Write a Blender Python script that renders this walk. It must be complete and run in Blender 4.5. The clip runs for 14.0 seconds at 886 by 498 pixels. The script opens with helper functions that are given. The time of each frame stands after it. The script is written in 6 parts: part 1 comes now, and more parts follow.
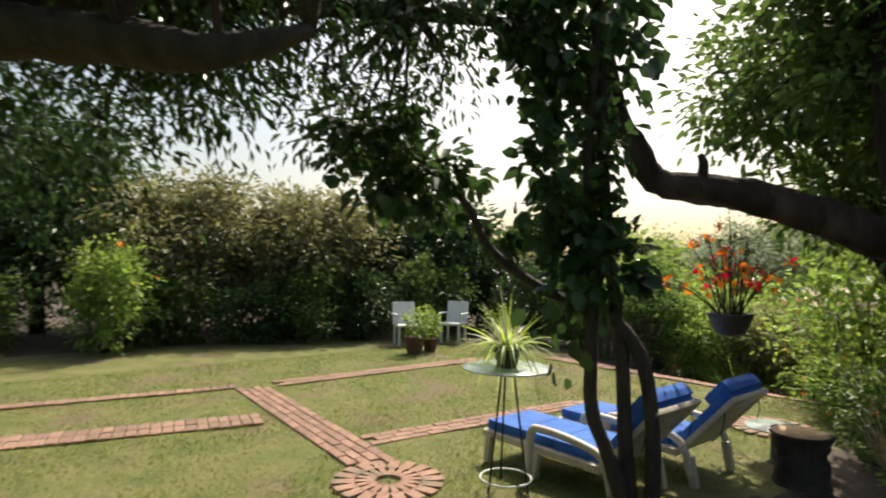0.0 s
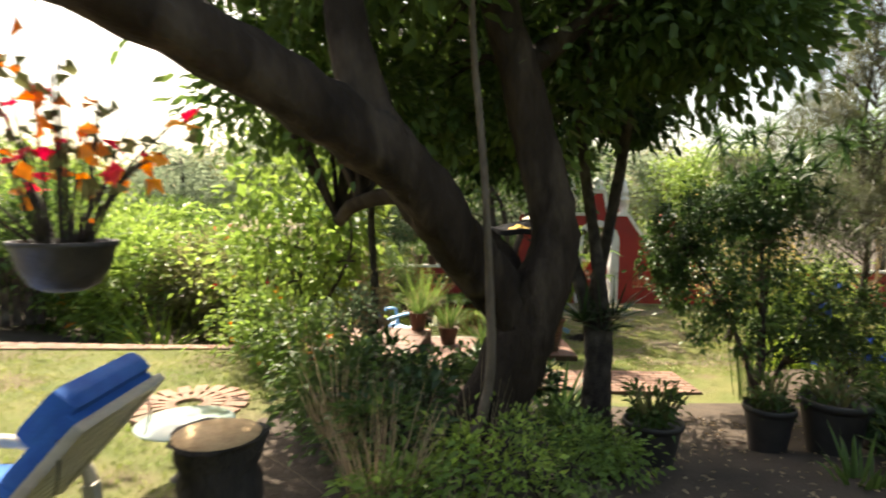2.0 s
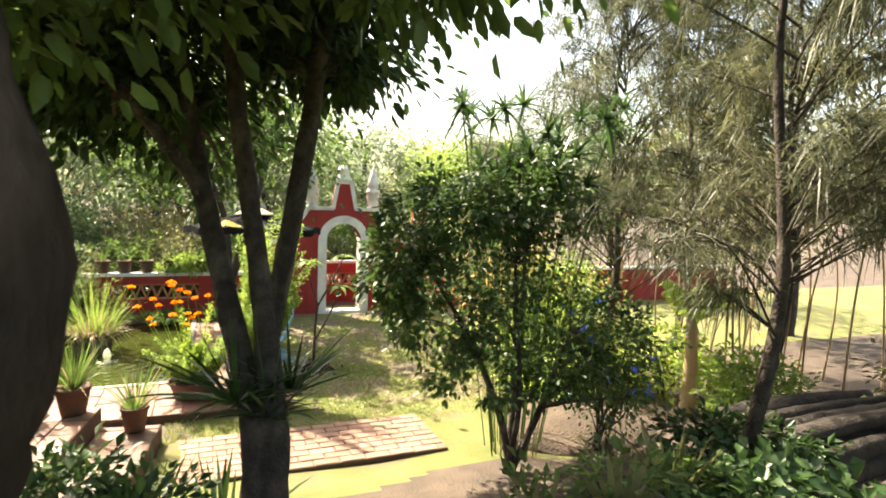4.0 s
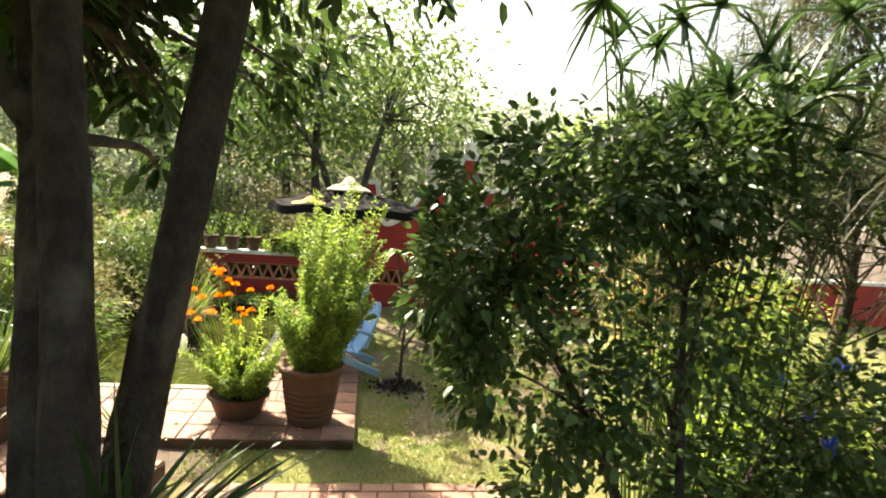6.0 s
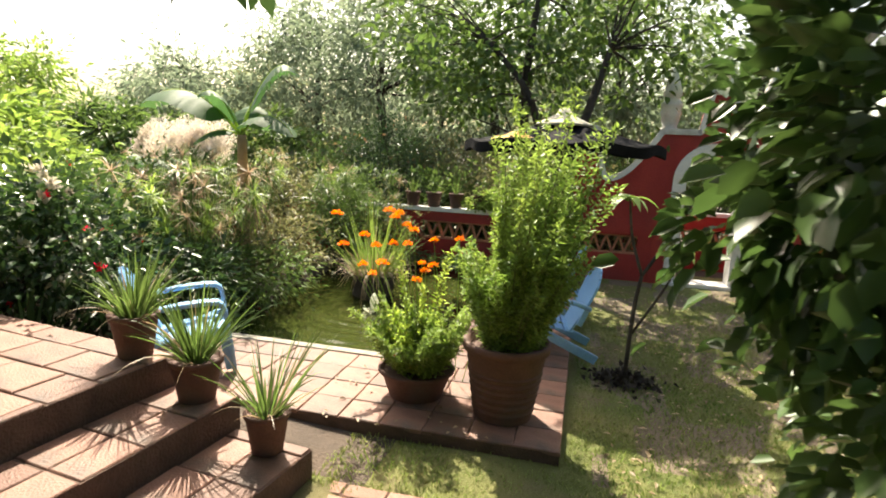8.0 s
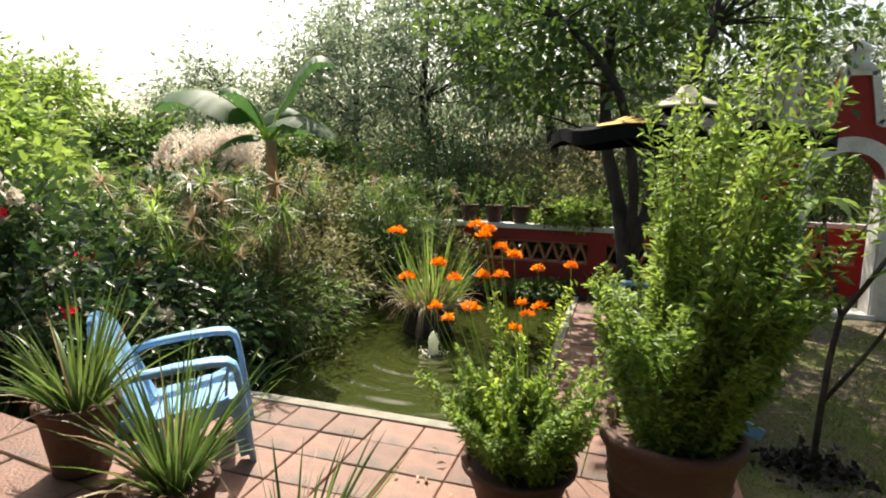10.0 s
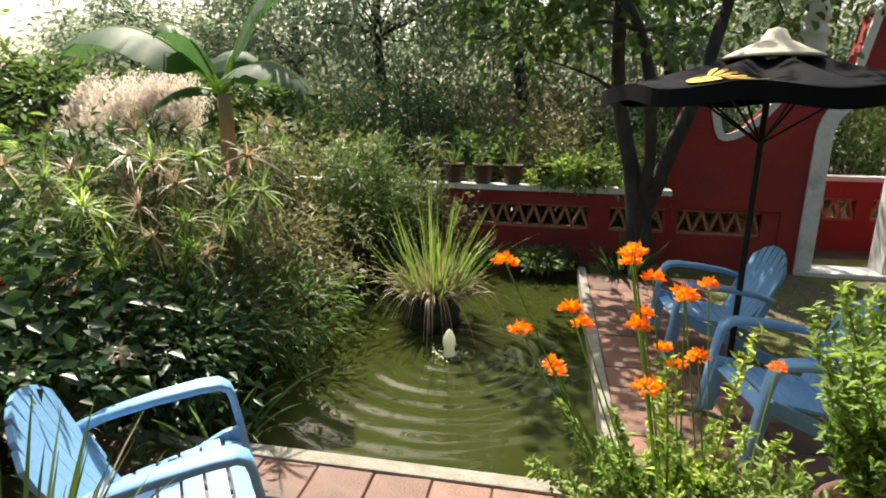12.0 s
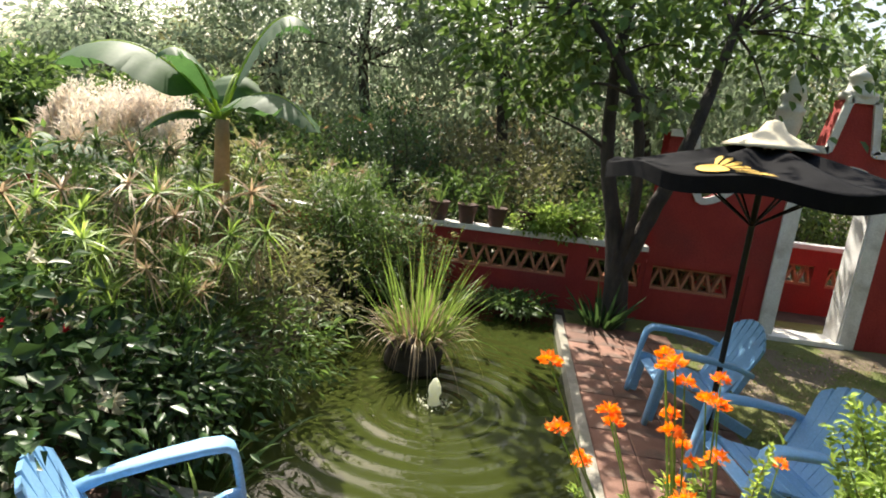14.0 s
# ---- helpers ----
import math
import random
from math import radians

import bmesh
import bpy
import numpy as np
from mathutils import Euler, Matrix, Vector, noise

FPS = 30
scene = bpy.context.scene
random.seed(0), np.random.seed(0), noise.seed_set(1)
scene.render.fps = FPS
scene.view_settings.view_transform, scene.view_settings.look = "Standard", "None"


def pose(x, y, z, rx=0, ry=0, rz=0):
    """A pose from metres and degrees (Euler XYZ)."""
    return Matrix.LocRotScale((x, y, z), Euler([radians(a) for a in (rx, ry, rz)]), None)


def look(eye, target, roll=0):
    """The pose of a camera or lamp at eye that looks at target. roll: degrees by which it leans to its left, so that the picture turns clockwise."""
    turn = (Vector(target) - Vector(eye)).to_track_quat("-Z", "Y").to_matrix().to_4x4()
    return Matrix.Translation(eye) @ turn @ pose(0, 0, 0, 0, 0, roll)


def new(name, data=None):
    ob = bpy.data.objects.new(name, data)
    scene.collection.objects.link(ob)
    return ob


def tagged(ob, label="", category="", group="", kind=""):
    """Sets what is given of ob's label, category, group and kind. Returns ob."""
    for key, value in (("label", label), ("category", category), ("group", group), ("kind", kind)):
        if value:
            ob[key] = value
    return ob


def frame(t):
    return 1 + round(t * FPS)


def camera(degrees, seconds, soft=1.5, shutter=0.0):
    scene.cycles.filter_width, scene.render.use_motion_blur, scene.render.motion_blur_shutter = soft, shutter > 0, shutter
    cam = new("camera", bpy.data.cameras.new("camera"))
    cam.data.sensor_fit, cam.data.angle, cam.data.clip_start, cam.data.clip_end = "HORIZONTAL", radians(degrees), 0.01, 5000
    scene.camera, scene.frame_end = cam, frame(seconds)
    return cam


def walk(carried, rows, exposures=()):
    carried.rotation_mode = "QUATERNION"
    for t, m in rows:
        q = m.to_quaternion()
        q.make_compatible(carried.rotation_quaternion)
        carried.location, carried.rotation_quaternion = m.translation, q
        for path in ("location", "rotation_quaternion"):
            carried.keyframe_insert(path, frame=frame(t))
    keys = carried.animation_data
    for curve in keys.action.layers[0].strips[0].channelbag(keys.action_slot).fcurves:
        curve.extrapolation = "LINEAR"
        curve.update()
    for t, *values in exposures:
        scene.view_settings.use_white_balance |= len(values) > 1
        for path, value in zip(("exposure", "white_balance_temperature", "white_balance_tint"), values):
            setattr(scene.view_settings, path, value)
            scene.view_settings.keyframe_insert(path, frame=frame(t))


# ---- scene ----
cam = camera(75.7, 14.0, soft=1.85, shutter=0.2)
PATH = [
    (0, (0.612, -4.574, 2.563), (-0.96, -3.339, 2.622), 1.0),
    (0.5, (0.162, -4.161, 2.487), (-1.025, -2.551, 2.526), -0.1),
    (1, (-0.135, -3.561, 2.412), (-0.925, -1.724, 2.371), -0.8),
    (1.5, (-0.211, -2.952, 2.391), (-0.64, -1.0, 2.297), 0.8),
    (2, (-0.153, -2.16, 2.373), (-0.15, -0.165, 2.232), 0.8),
    (2.5, (0.117, -1.415, 2.355), (0.631, 0.516, 2.266), 0.9),
    (5, (1.719, 1.162, 2.395), (2.498, 2.993, 2.195), 2.2),
    (5.5, (1.956, 1.67, 2.39), (2.419, 3.601, 2.151), 2.8),
    (6, (2.133, 2.08, 2.333), (2.392, 4.051, 2.111), 4.0),
    (6.5, (2.18, 2.468, 2.249), (2.241, 4.447, 1.97), 4.1),
    (7, (2.195, 2.77, 2.15), (2.05, 4.73, 1.82), 3.0),
    (7.5, (2.181, 3.191, 1.971), (1.822, 5.13, 1.649), 2.7),
    (8, (2.103, 3.589, 1.872), (1.639, 5.503, 1.525), 2.6),
    (8.5, (1.991, 3.962, 1.859), (1.434, 5.851, 1.514), 1.5),
    (9, (1.864, 4.26, 1.792), (1.242, 6.136, 1.485), 1.5),
    (11.3, (0.678, 5.494, 1.668), (0.166, 7.406, 1.377), 0.8),
    (11.5, (0.599, 5.549, 1.739), (0.105, 7.458, 1.404), 0.8),
    (12, (0.45, 5.715, 1.854), (0.096, 7.622, 1.365), 0.6),
    (12.5, (0.257, 5.718, 1.966), (0.007, 7.63, 1.436), -1.1),
    (13, (0.212, 5.726, 2.051), (0.045, 7.643, 1.505), 1.0),
    (13.5, (0.201, 5.734, 2.085), (0.036, 7.663, 1.586), 4.9),
    (14, (0.121, 5.704, 2.085), (-0.088, 7.649, 1.664), 6.2),
]
walk(cam, [(t, look(eye, target, roll)) for t, eye, target, roll in PATH],
     [(0, 0.43, 7100, 10), (1.0, 0.78, 7000, 10), (1.5, 1.2, 7100, 10), (2.0, 1.45, 7600, 10), (2.5, 2.1, 7500, 10), (5, 2.15, 8000, 10), (6.5, 1.90, 8000, 10), (7.5, 1.68, 7500, 10), (8.3, 1.2, 7200, 10), (9, 0.88, 7000, 10), (11.5, 0.80, 6900, 10), (13, 1.10, 6900, 10), (14, 1.10, 6800, 10)])

# ---------------------------------------------------------------- light
SUN_AZ = 118.0      # degrees, anticlockwise from +x, towards the sun
SUN_EL = 50.0
sky = bpy.data.worlds.new("sky")
scene.world = sky
sky.use_nodes = True
wn = sky.node_tree
tex = wn.nodes.new("ShaderNodeTexSky")
tex.sky_type = 'NISHITA'
tex.sun_disc = False
tex.sun_elevation = radians(SUN_EL)
tex.sun_rotation = radians(90 - SUN_AZ)
tex.dust_density = 4.0
tex.air_density = 1.2
wn.links.new(tex.outputs[0], wn.nodes["Background"].inputs[0])
wn.nodes["Background"].inputs[1].default_value = 0.125
lamp = bpy.data.lights.new("sun", 'SUN')
lamp.energy, lamp.angle, lamp.color = 5.0, radians(0.55), (1.0, 0.95, 0.86)
sun = new("sun", lamp)
to_sun = Vector((math.cos(radians(SUN_AZ)) * math.cos(radians(SUN_EL)), math.sin(radians(SUN_AZ)) * math.cos(radians(SUN_EL)), math.sin(radians(SUN_EL))))
sun.rotation_euler = to_sun.to_track_quat("Z", "Y").to_euler()

# ---------------------------------------------------------------- materials


def material(name, a, b, rough=0.8, scale=6.0, bump=0.3, fine=60.0, metal=0.0, through_light=0.0, c=None, random_by="", stretch=(1, 1, 1), spec=0.5, amount=0.35):
    """Two colours mixed by coarse and fine noise; c: a third, in stains; random_by: 'piece' or 'island' varies the tone."""
    m = bpy.data.materials.new(name)
    m.use_nodes = True
    nt = m.node_tree
    p = nt.nodes["Principled BSDF"]
    co = nt.nodes.new("ShaderNodeTexCoord")
    mp = nt.nodes.new("ShaderNodeMapping")
    mp.inputs["Scale"].default_value = stretch
    if random_by == "island":
        geo = nt.nodes.new("ShaderNodeNewGeometry")
        nt.links.new(geo.outputs["Position"], mp.inputs[0])
    else:
        nt.links.new(co.outputs["Object"], mp.inputs[0])

    def noise_at(s, detail):
        n = nt.nodes.new("ShaderNodeTexNoise")
        n.inputs["Scale"].default_value, n.inputs["Detail"].default_value = s, detail
        nt.links.new(mp.outputs[0], n.inputs["Vector"])
        return n

    def mixed(f, x, y):
        mx = nt.nodes.new("ShaderNodeMix")
        mx.data_type = 'RGBA'
        for k, v in ((0, f), (6, x), (7, y)):
            if hasattr(v, "is_linked"):
                nt.links.new(v, mx.inputs[k])
            else:
                mx.inputs[k].default_value = v if k == 0 else (*v, 1)
        return mx.outputs[2]

    def ramp(v, lo, hi):
        r = nt.nodes.new("ShaderNodeMapRange")
        r.inputs[1].default_value, r.inputs[2].default_value = lo, hi
        nt.links.new(v, r.inputs[0])
        return r.outputs[0]

    coarse, small = noise_at(scale, 4), noise_at(fine, 3)
    col = mixed(ramp(coarse.outputs["Fac"], 0.3, 0.7), a, b)
    if c:
        stain = noise_at(scale * 0.45 + 0.3, 5)
        col = mixed(ramp(stain.outputs["Fac"], 0.52, 0.68), col, c)
    hsv = nt.nodes.new("ShaderNodeHueSaturation")
    tone = ramp(small.outputs["Fac"], 0.0, 1.0)
    add = nt.nodes.new("ShaderNodeMath")
    add.operation = 'MULTIPLY_ADD'
    nt.links.new(tone, add.inputs[0])
    add.inputs[1].default_value, add.inputs[2].default_value = 0.5, 0.75
    value = add.outputs[0]
    if random_by:
        if random_by == "piece":
            info = nt.nodes.new("ShaderNodeObjectInfo")
            rnd = info.outputs["Random"]
        else:
            rnd = geo.outputs["Random Per Island"]
        vary = nt.nodes.new("ShaderNodeMath")
        vary.operation = 'MULTIPLY_ADD'
        nt.links.new(rnd, vary.inputs[0])
        vary.inputs[1].default_value, vary.inputs[2].default_value = amount * 2, 1 - amount
        mul = nt.nodes.new("ShaderNodeMath")
        mul.operation = 'MULTIPLY'
        nt.links.new(value, mul.inputs[0])
        nt.links.new(vary.outputs[0], mul.inputs[1])
        value = mul.outputs[0]
    nt.links.new(value, hsv.inputs["Value"])
    nt.links.new(col, hsv.inputs["Color"])
    col = hsv.outputs[0]
    nt.links.new(col, p.inputs["Base Color"])
    p.inputs["Roughness"].default_value = rough
    p.inputs["Metallic"].default_value = metal
    p.inputs["Specular IOR Level"].default_value = spec
    if bump:
        bp = nt.nodes.new("ShaderNodeBump")
        bp.inputs["Strength"].default_value = bump
        bp.inputs["Distance"].default_value = 0.02
        nt.links.new(small.outputs["Fac"], bp.inputs["Height"])
        nt.links.new(bp.outputs[0], p.inputs["Normal"])
    if through_light:
        tr = nt.nodes.new("ShaderNodeBsdfTranslucent")
        hs2 = nt.nodes.new("ShaderNodeHueSaturation")
        hs2.inputs["Saturation"].default_value, hs2.inputs["Value"].default_value, hs2.inputs["Hue"].default_value = 1.1, 1.6, 0.485
        nt.links.new(col, hs2.inputs["Color"])
        nt.links.new(hs2.outputs[0], tr.inputs[0])
        ms = nt.nodes.new("ShaderNodeMixShader")
        ms.inputs[0].default_value = through_light
        nt.links.new(p.outputs[0], ms.inputs[1])
        nt.links.new(tr.outputs[0], ms.inputs[2])
        nt.links.new(ms.outputs[0], nt.nodes["Material Output"].inputs["Surface"])
    return m


def leaf(name, a, b, rough=0.45, light=0.4, amount=0.4):
    a, b = [tuple(min(q, 0.9) for q in (c[0] * 1.25, c[1] * 1.25, c[2] * 1.25 + max(0.0, c[1] - c[2]) * 0.14)) for c in (a, b)]
    return material(name, a, b, rough=rough, scale=1.6, bump=0.0, fine=25, through_light=light, random_by="island", amount=amount, spec=0.32)


FOAM = material("water_foam", (0.74, 0.76, 0.62), (0.86, 0.87, 0.76), rough=0.3, scale=20, bump=0.5, fine=90, through_light=0.5)
GRASS = material("grass", (0.12, 0.15, 0.032), (0.22, 0.21, 0.07), rough=0.9, scale=2.4, bump=1.0, fine=140, c=(0.20, 0.15, 0.085))
BLADE = leaf("grass_blade", (0.09, 0.15, 0.02), (0.17, 0.19, 0.05), rough=0.6)
SOIL = material("soil", (0.052, 0.038, 0.028), (0.105, 0.077, 0.055), rough=0.95, scale=3, bump=1.0, fine=40)
EARTH = material("worn_earth", (0.15, 0.115, 0.078), (0.21, 0.165, 0.11), rough=0.95, scale=3, bump=1.0, fine=60, c=(0.17, 0.16, 0.07))
BRICK = material("brick", (0.24, 0.13, 0.09), (0.33, 0.20, 0.145), rough=0.85, scale=7, bump=0.5, fine=80, c=(0.16, 0.125, 0.09), random_by="piece", amount=0.25)
TILE = material("clay_tile", (0.17, 0.078, 0.050), (0.26, 0.135, 0.092), rough=0.62, scale=5, bump=0.35, fine=70, c=(0.09, 0.062, 0.046), random_by="piece", amount=0.30)
MORTAR = material("mortar", (0.07, 0.043, 0.032), (0.12, 0.075, 0.055), rough=0.95, scale=8, bump=0.6)
KERB = material("concrete", (0.26, 0.24, 0.19), (0.36, 0.33, 0.27), rough=0.9, scale=9, bump=0.4, c=(0.25, 0.24, 0.18))
REDWALL = material("red_plaster", (0.29, 0.025, 0.022), (0.37, 0.038, 0.03), rough=0.8, scale=2.2, bump=0.35, fine=45, c=(0.26, 0.035, 0.03))
WHITE = material("white_plaster", (0.72, 0.70, 0.66), (0.80, 0.79, 0.76), rough=0.8, scale=5, bump=0.25, c=(0.52, 0.49, 0.44))
LATTICE = material("brick_lattice", (0.42, 0.17, 0.09), (0.50, 0.24, 0.14), rough=0.85, scale=9, bump=0.4)
TERRACOTTA = material("terracotta", (0.085, 0.039, 0.027), (0.14, 0.066, 0.045), rough=0.75, scale=6, bump=0.3, c=(0.09, 0.06, 0.045))
DARKPOT = material("dark_pot", (0.035, 0.03, 0.028), (0.06, 0.05, 0.045), rough=0.5, scale=8, bump=0.2)
BARK = material("bark", (0.026, 0.018, 0.014), (0.060, 0.042, 0.031), rough=0.9, scale=7, bump=1.0, fine=38, stretch=(1, 1, 0.35), c=(0.10, 0.074, 0.056), spec=0.2)
DARKBARK = material("dark_bark", (0.03, 0.024, 0.02), (0.07, 0.055, 0.045), rough=0.9, scale=9, bump=0.9, fine=45, stretch=(1, 1, 0.4))
GREYBARK = material("grey_bark", (0.032, 0.025, 0.021), (0.085, 0.068, 0.055), rough=0.9, scale=11, bump=1.0, fine=50, stretch=(1, 1, 0.8), c=(0.13, 0.11, 0.09), spec=0.25)
ROOTBARK = material("pale_root", (0.13, 0.10, 0.078), (0.22, 0.17, 0.13), rough=0.9, scale=12, bump=0.8, fine=50, stretch=(1, 1, 0.4), spec=0.2)
CUTWOOD = material("cut_wood", (0.42, 0.27, 0.13), (0.55, 0.38, 0.2), rough=0.8, scale=14, bump=0.4)
BLUE = material("blue_resin", (0.20, 0.42, 0.68), (0.26, 0.49, 0.74), rough=0.42, scale=3, bump=0.06, c=(0.24, 0.44, 0.66))
CUSHION = material("blue_cushion", (0.015, 0.10, 0.42), (0.03, 0.16, 0.52), rough=0.85, scale=7, bump=0.25, fine=120)
CREAM = material("cream_resin", (0.50, 0.45, 0.36), (0.62, 0.57, 0.47), rough=0.5, scale=4, bump=0.1, c=(0.42, 0.37, 0.29))
BLACKCLOTH = material("black_canvas", (0.007, 0.007, 0.008), (0.013, 0.013, 0.014), rough=0.9, scale=3, bump=0.3, fine=160, c=(0.018, 0.018, 0.019), spec=0.08)
CREAMCLOTH = material("cream_canvas", (0.62, 0.55, 0.38), (0.72, 0.65, 0.48), rough=0.85, scale=4, bump=0.3, fine=160)
GOLD = material("yellow_print", (0.72, 0.42, 0.06), (0.80, 0.52, 0.11), rough=0.8, scale=9, bump=0.1)
BLACKMETAL = material("black_metal", (0.015, 0.015, 0.016), (0.03, 0.03, 0.03), rough=0.4, metal=0.6, bump=0.05)
WHITEMETAL = material("white_metal", (0.7, 0.7, 0.68), (0.78, 0.78, 0.76), rough=0.45, bump=0.05)
STRAW = leaf("dry_plume", (0.50, 0.45, 0.37), (0.62, 0.57, 0.48), rough=0.8, light=0.3, amount=0.2)

LEAF_DARK = leaf("leaf_dark", (0.022, 0.050, 0.014), (0.045, 0.085, 0.02), rough=0.35, light=0.25)
LEAF_MID = leaf("leaf_mid", (0.05, 0.095, 0.018), (0.09, 0.14, 0.03))
LEAF_SHRUB = leaf("shrub_leaf", (0.030, 0.066, 0.015), (0.064, 0.11, 0.024), rough=0.38, light=0.28)
LEAF_LIGHT = leaf("leaf_light", (0.12, 0.20, 0.03), (0.20, 0.28, 0.05))
LEAF_LIME = leaf("leaf_lime", (0.18, 0.28, 0.03), (0.28, 0.36, 0.06), light=0.5)
LEAF_OLIVE = leaf("leaf_olive", (0.09, 0.10, 0.035), (0.15, 0.15, 0.06))
# distance haze is mixed into this paler, greyer leaf colour
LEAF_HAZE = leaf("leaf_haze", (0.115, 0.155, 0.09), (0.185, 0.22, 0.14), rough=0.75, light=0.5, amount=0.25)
LEAF_GREY = leaf("leaf_grey", (0.075, 0.12, 0.055), (0.14, 0.18, 0.10))
LEAF_NEEDLE = leaf("needle_leaf", (0.042, 0.052, 0.024), (0.078, 0.082, 0.042), light=0.4)
LEAF_GOLD = leaf("leaf_gold", (0.28, 0.24, 0.06), (0.38, 0.33, 0.12), light=0.5)
LEAF_DRY = leaf("leaf_dry", (0.24, 0.18, 0.10), (0.34, 0.27, 0.16), light=0.3)
LEAF_BANANA = leaf("banana_leaf", (0.035, 0.09, 0.022), (0.07, 0.14, 0.04), rough=0.6, light=0.35, amount=0.2)
LEAF_RUSSET = leaf("russet_leaf", (0.20, 0.13, 0.06), (0.28, 0.20, 0.10), light=0.4)
LEAF_PINK = leaf("variegated_leaf", (0.30, 0.34, 0.22), (0.48, 0.42, 0.34), light=0.3)
PETAL_ORANGE = leaf("orange_petal", (0.78, 0.20, 0.015), (0.85, 0.36, 0.03), light=0.4, amount=0.25)
PETAL_RED = leaf("red_petal", (0.62, 0.02, 0.02), (0.75, 0.06, 0.04), light=0.45, amount=0.3)
PETAL_BLUE = leaf("blue_petal", (0.08, 0.12, 0.55), (0.14, 0.2, 0.7), light=0.4)

GLASS = bpy.data.materials.new("frosted_glass")
GLASS.use_nodes = True
gp = GLASS.node_tree.nodes["Principled BSDF"]
gp.inputs["Base Color"].default_value = (0.72, 0.86, 0.80, 1)
gp.inputs["Roughness"].default_value = 0.22
gp.inputs["Transmission Weight"].default_value = 0.55

WATER = bpy.data.materials.new("pond_water")
WATER.use_nodes = True
wt = WATER.node_tree
wp = wt.nodes["Principled BSDF"]
wp.inputs["Base Color"].default_value = (0.034, 0.043, 0.010, 1)
wp.inputs["Roughness"].default_value = 0.04
wp.inputs["IOR"].default_value = 1.33
wco = wt.nodes.new("ShaderNodeTexCoord")
wno = wt.nodes.new("ShaderNodeTexNoise")
wno.inputs["Scale"].default_value = 5.0
wt.links.new(wco.outputs["Object"], wno.inputs["Vector"])
wb = wt.nodes.new("ShaderNodeBump")
wb.inputs["Strength"].default_value = 0.12
wb.inputs["Distance"].default_value = 0.02
wt.links.new(wno.outputs["Fac"], wb.inputs["Height"])
wt.links.new(wb.outputs[0], wp.inputs["Normal"])

# ---------------------------------------------------------------- geometry helpers
R = np.random.RandomState(7)


def from_np(name, v, f, smooth=False):
    """A mesh from an array of points and one of faces with the same number of corners."""
    me = bpy.data.meshes.new(name)
    v, f = np.asarray(v, np.float32), np.asarray(f, np.int32)
    k = f.shape[1]
    me.vertices.add(len(v))
    me.vertices.foreach_set("co", v.ravel())
    me.loops.add(f.size)
    me.loops.foreach_set("vertex_index", f.ravel())
    me.polygons.add(len(f))
    me.polygons.foreach_set("loop_start", np.arange(len(f), dtype=np.int32) * k)
    if smooth:
        me.polygons.foreach_set("use_smooth", np.ones(len(f), bool))
    me.update(calc_edges=True)
    return me


def part(name, data, mat, parent=None, label=""):
    """One mesh object, from a bmesh or mesh, under a thing or a part."""
    joined_names = {"branches": "branchwork", "stems": "stemwork", "stalks": "stalkwork", "blades": "foliage", "leaves": "foliage", "green_heads": "green_foliage", "dry_heads": "dry_foliage", "twigs": "twigwork", "plumes": "plumage", "chips": "mulch", "canes": "canework", "petals": "blossom", "needles": "foliage", "epiphytes": "epiphyte_growth", "red_flowers": "red_blossom", "orange_flowers": "orange_blossom", "blue_flowers": "blue_blossom", "pale_leaves": "pale_foliage", "red_bracts": "red_blossom", "orange_leaves": "orange_foliage", "green_leaves": "green_foliage", "plant": "foliage", "grass": "foliage", "dry_grass": "dry_foliage"}
    stuff = name in joined_names
    name = joined_names.get(name, name)
    if isinstance(data, bmesh.types.BMesh):
        me = bpy.data.meshes.new(name)
        data.to_mesh(me)
        data.free()
        data = me
    if mat and not data.materials:
        data.materials.append(mat)
    ob = new(name, data)
    if parent:
        ob.parent = parent
    if label:
        ob["label"] = label
    if stuff:
        ob["kind"] = "stuff"
    return ob


def thing(name, x, y, z, label, category, group="", rz=0.0, kind=""):
    ob = new(name)
    ob.matrix_basis = pose(x, y, z, 0, 0, rz)
    return tagged(ob, label, category, group, kind)


def boxes(items, bevel=0.0):
    """One bmesh of boxes (cx, cy, cz, sx, sy, sz[, rx, ry, rz])."""
    bm = bmesh.new()
    for it in items:
        cx, cy, cz, sx, sy, sz = it[:6]
        m = pose(cx, cy, cz, *it[6:9]) @ Matrix.Diagonal((sx, sy, sz, 1))
        bmesh.ops.create_cube(bm, size=1, matrix=m)
    if bevel:
        bmesh.ops.bevel(bm, geom=bm.edges[:], offset=bevel, segments=2, affect='EDGES', profile=0.7)
    return bm


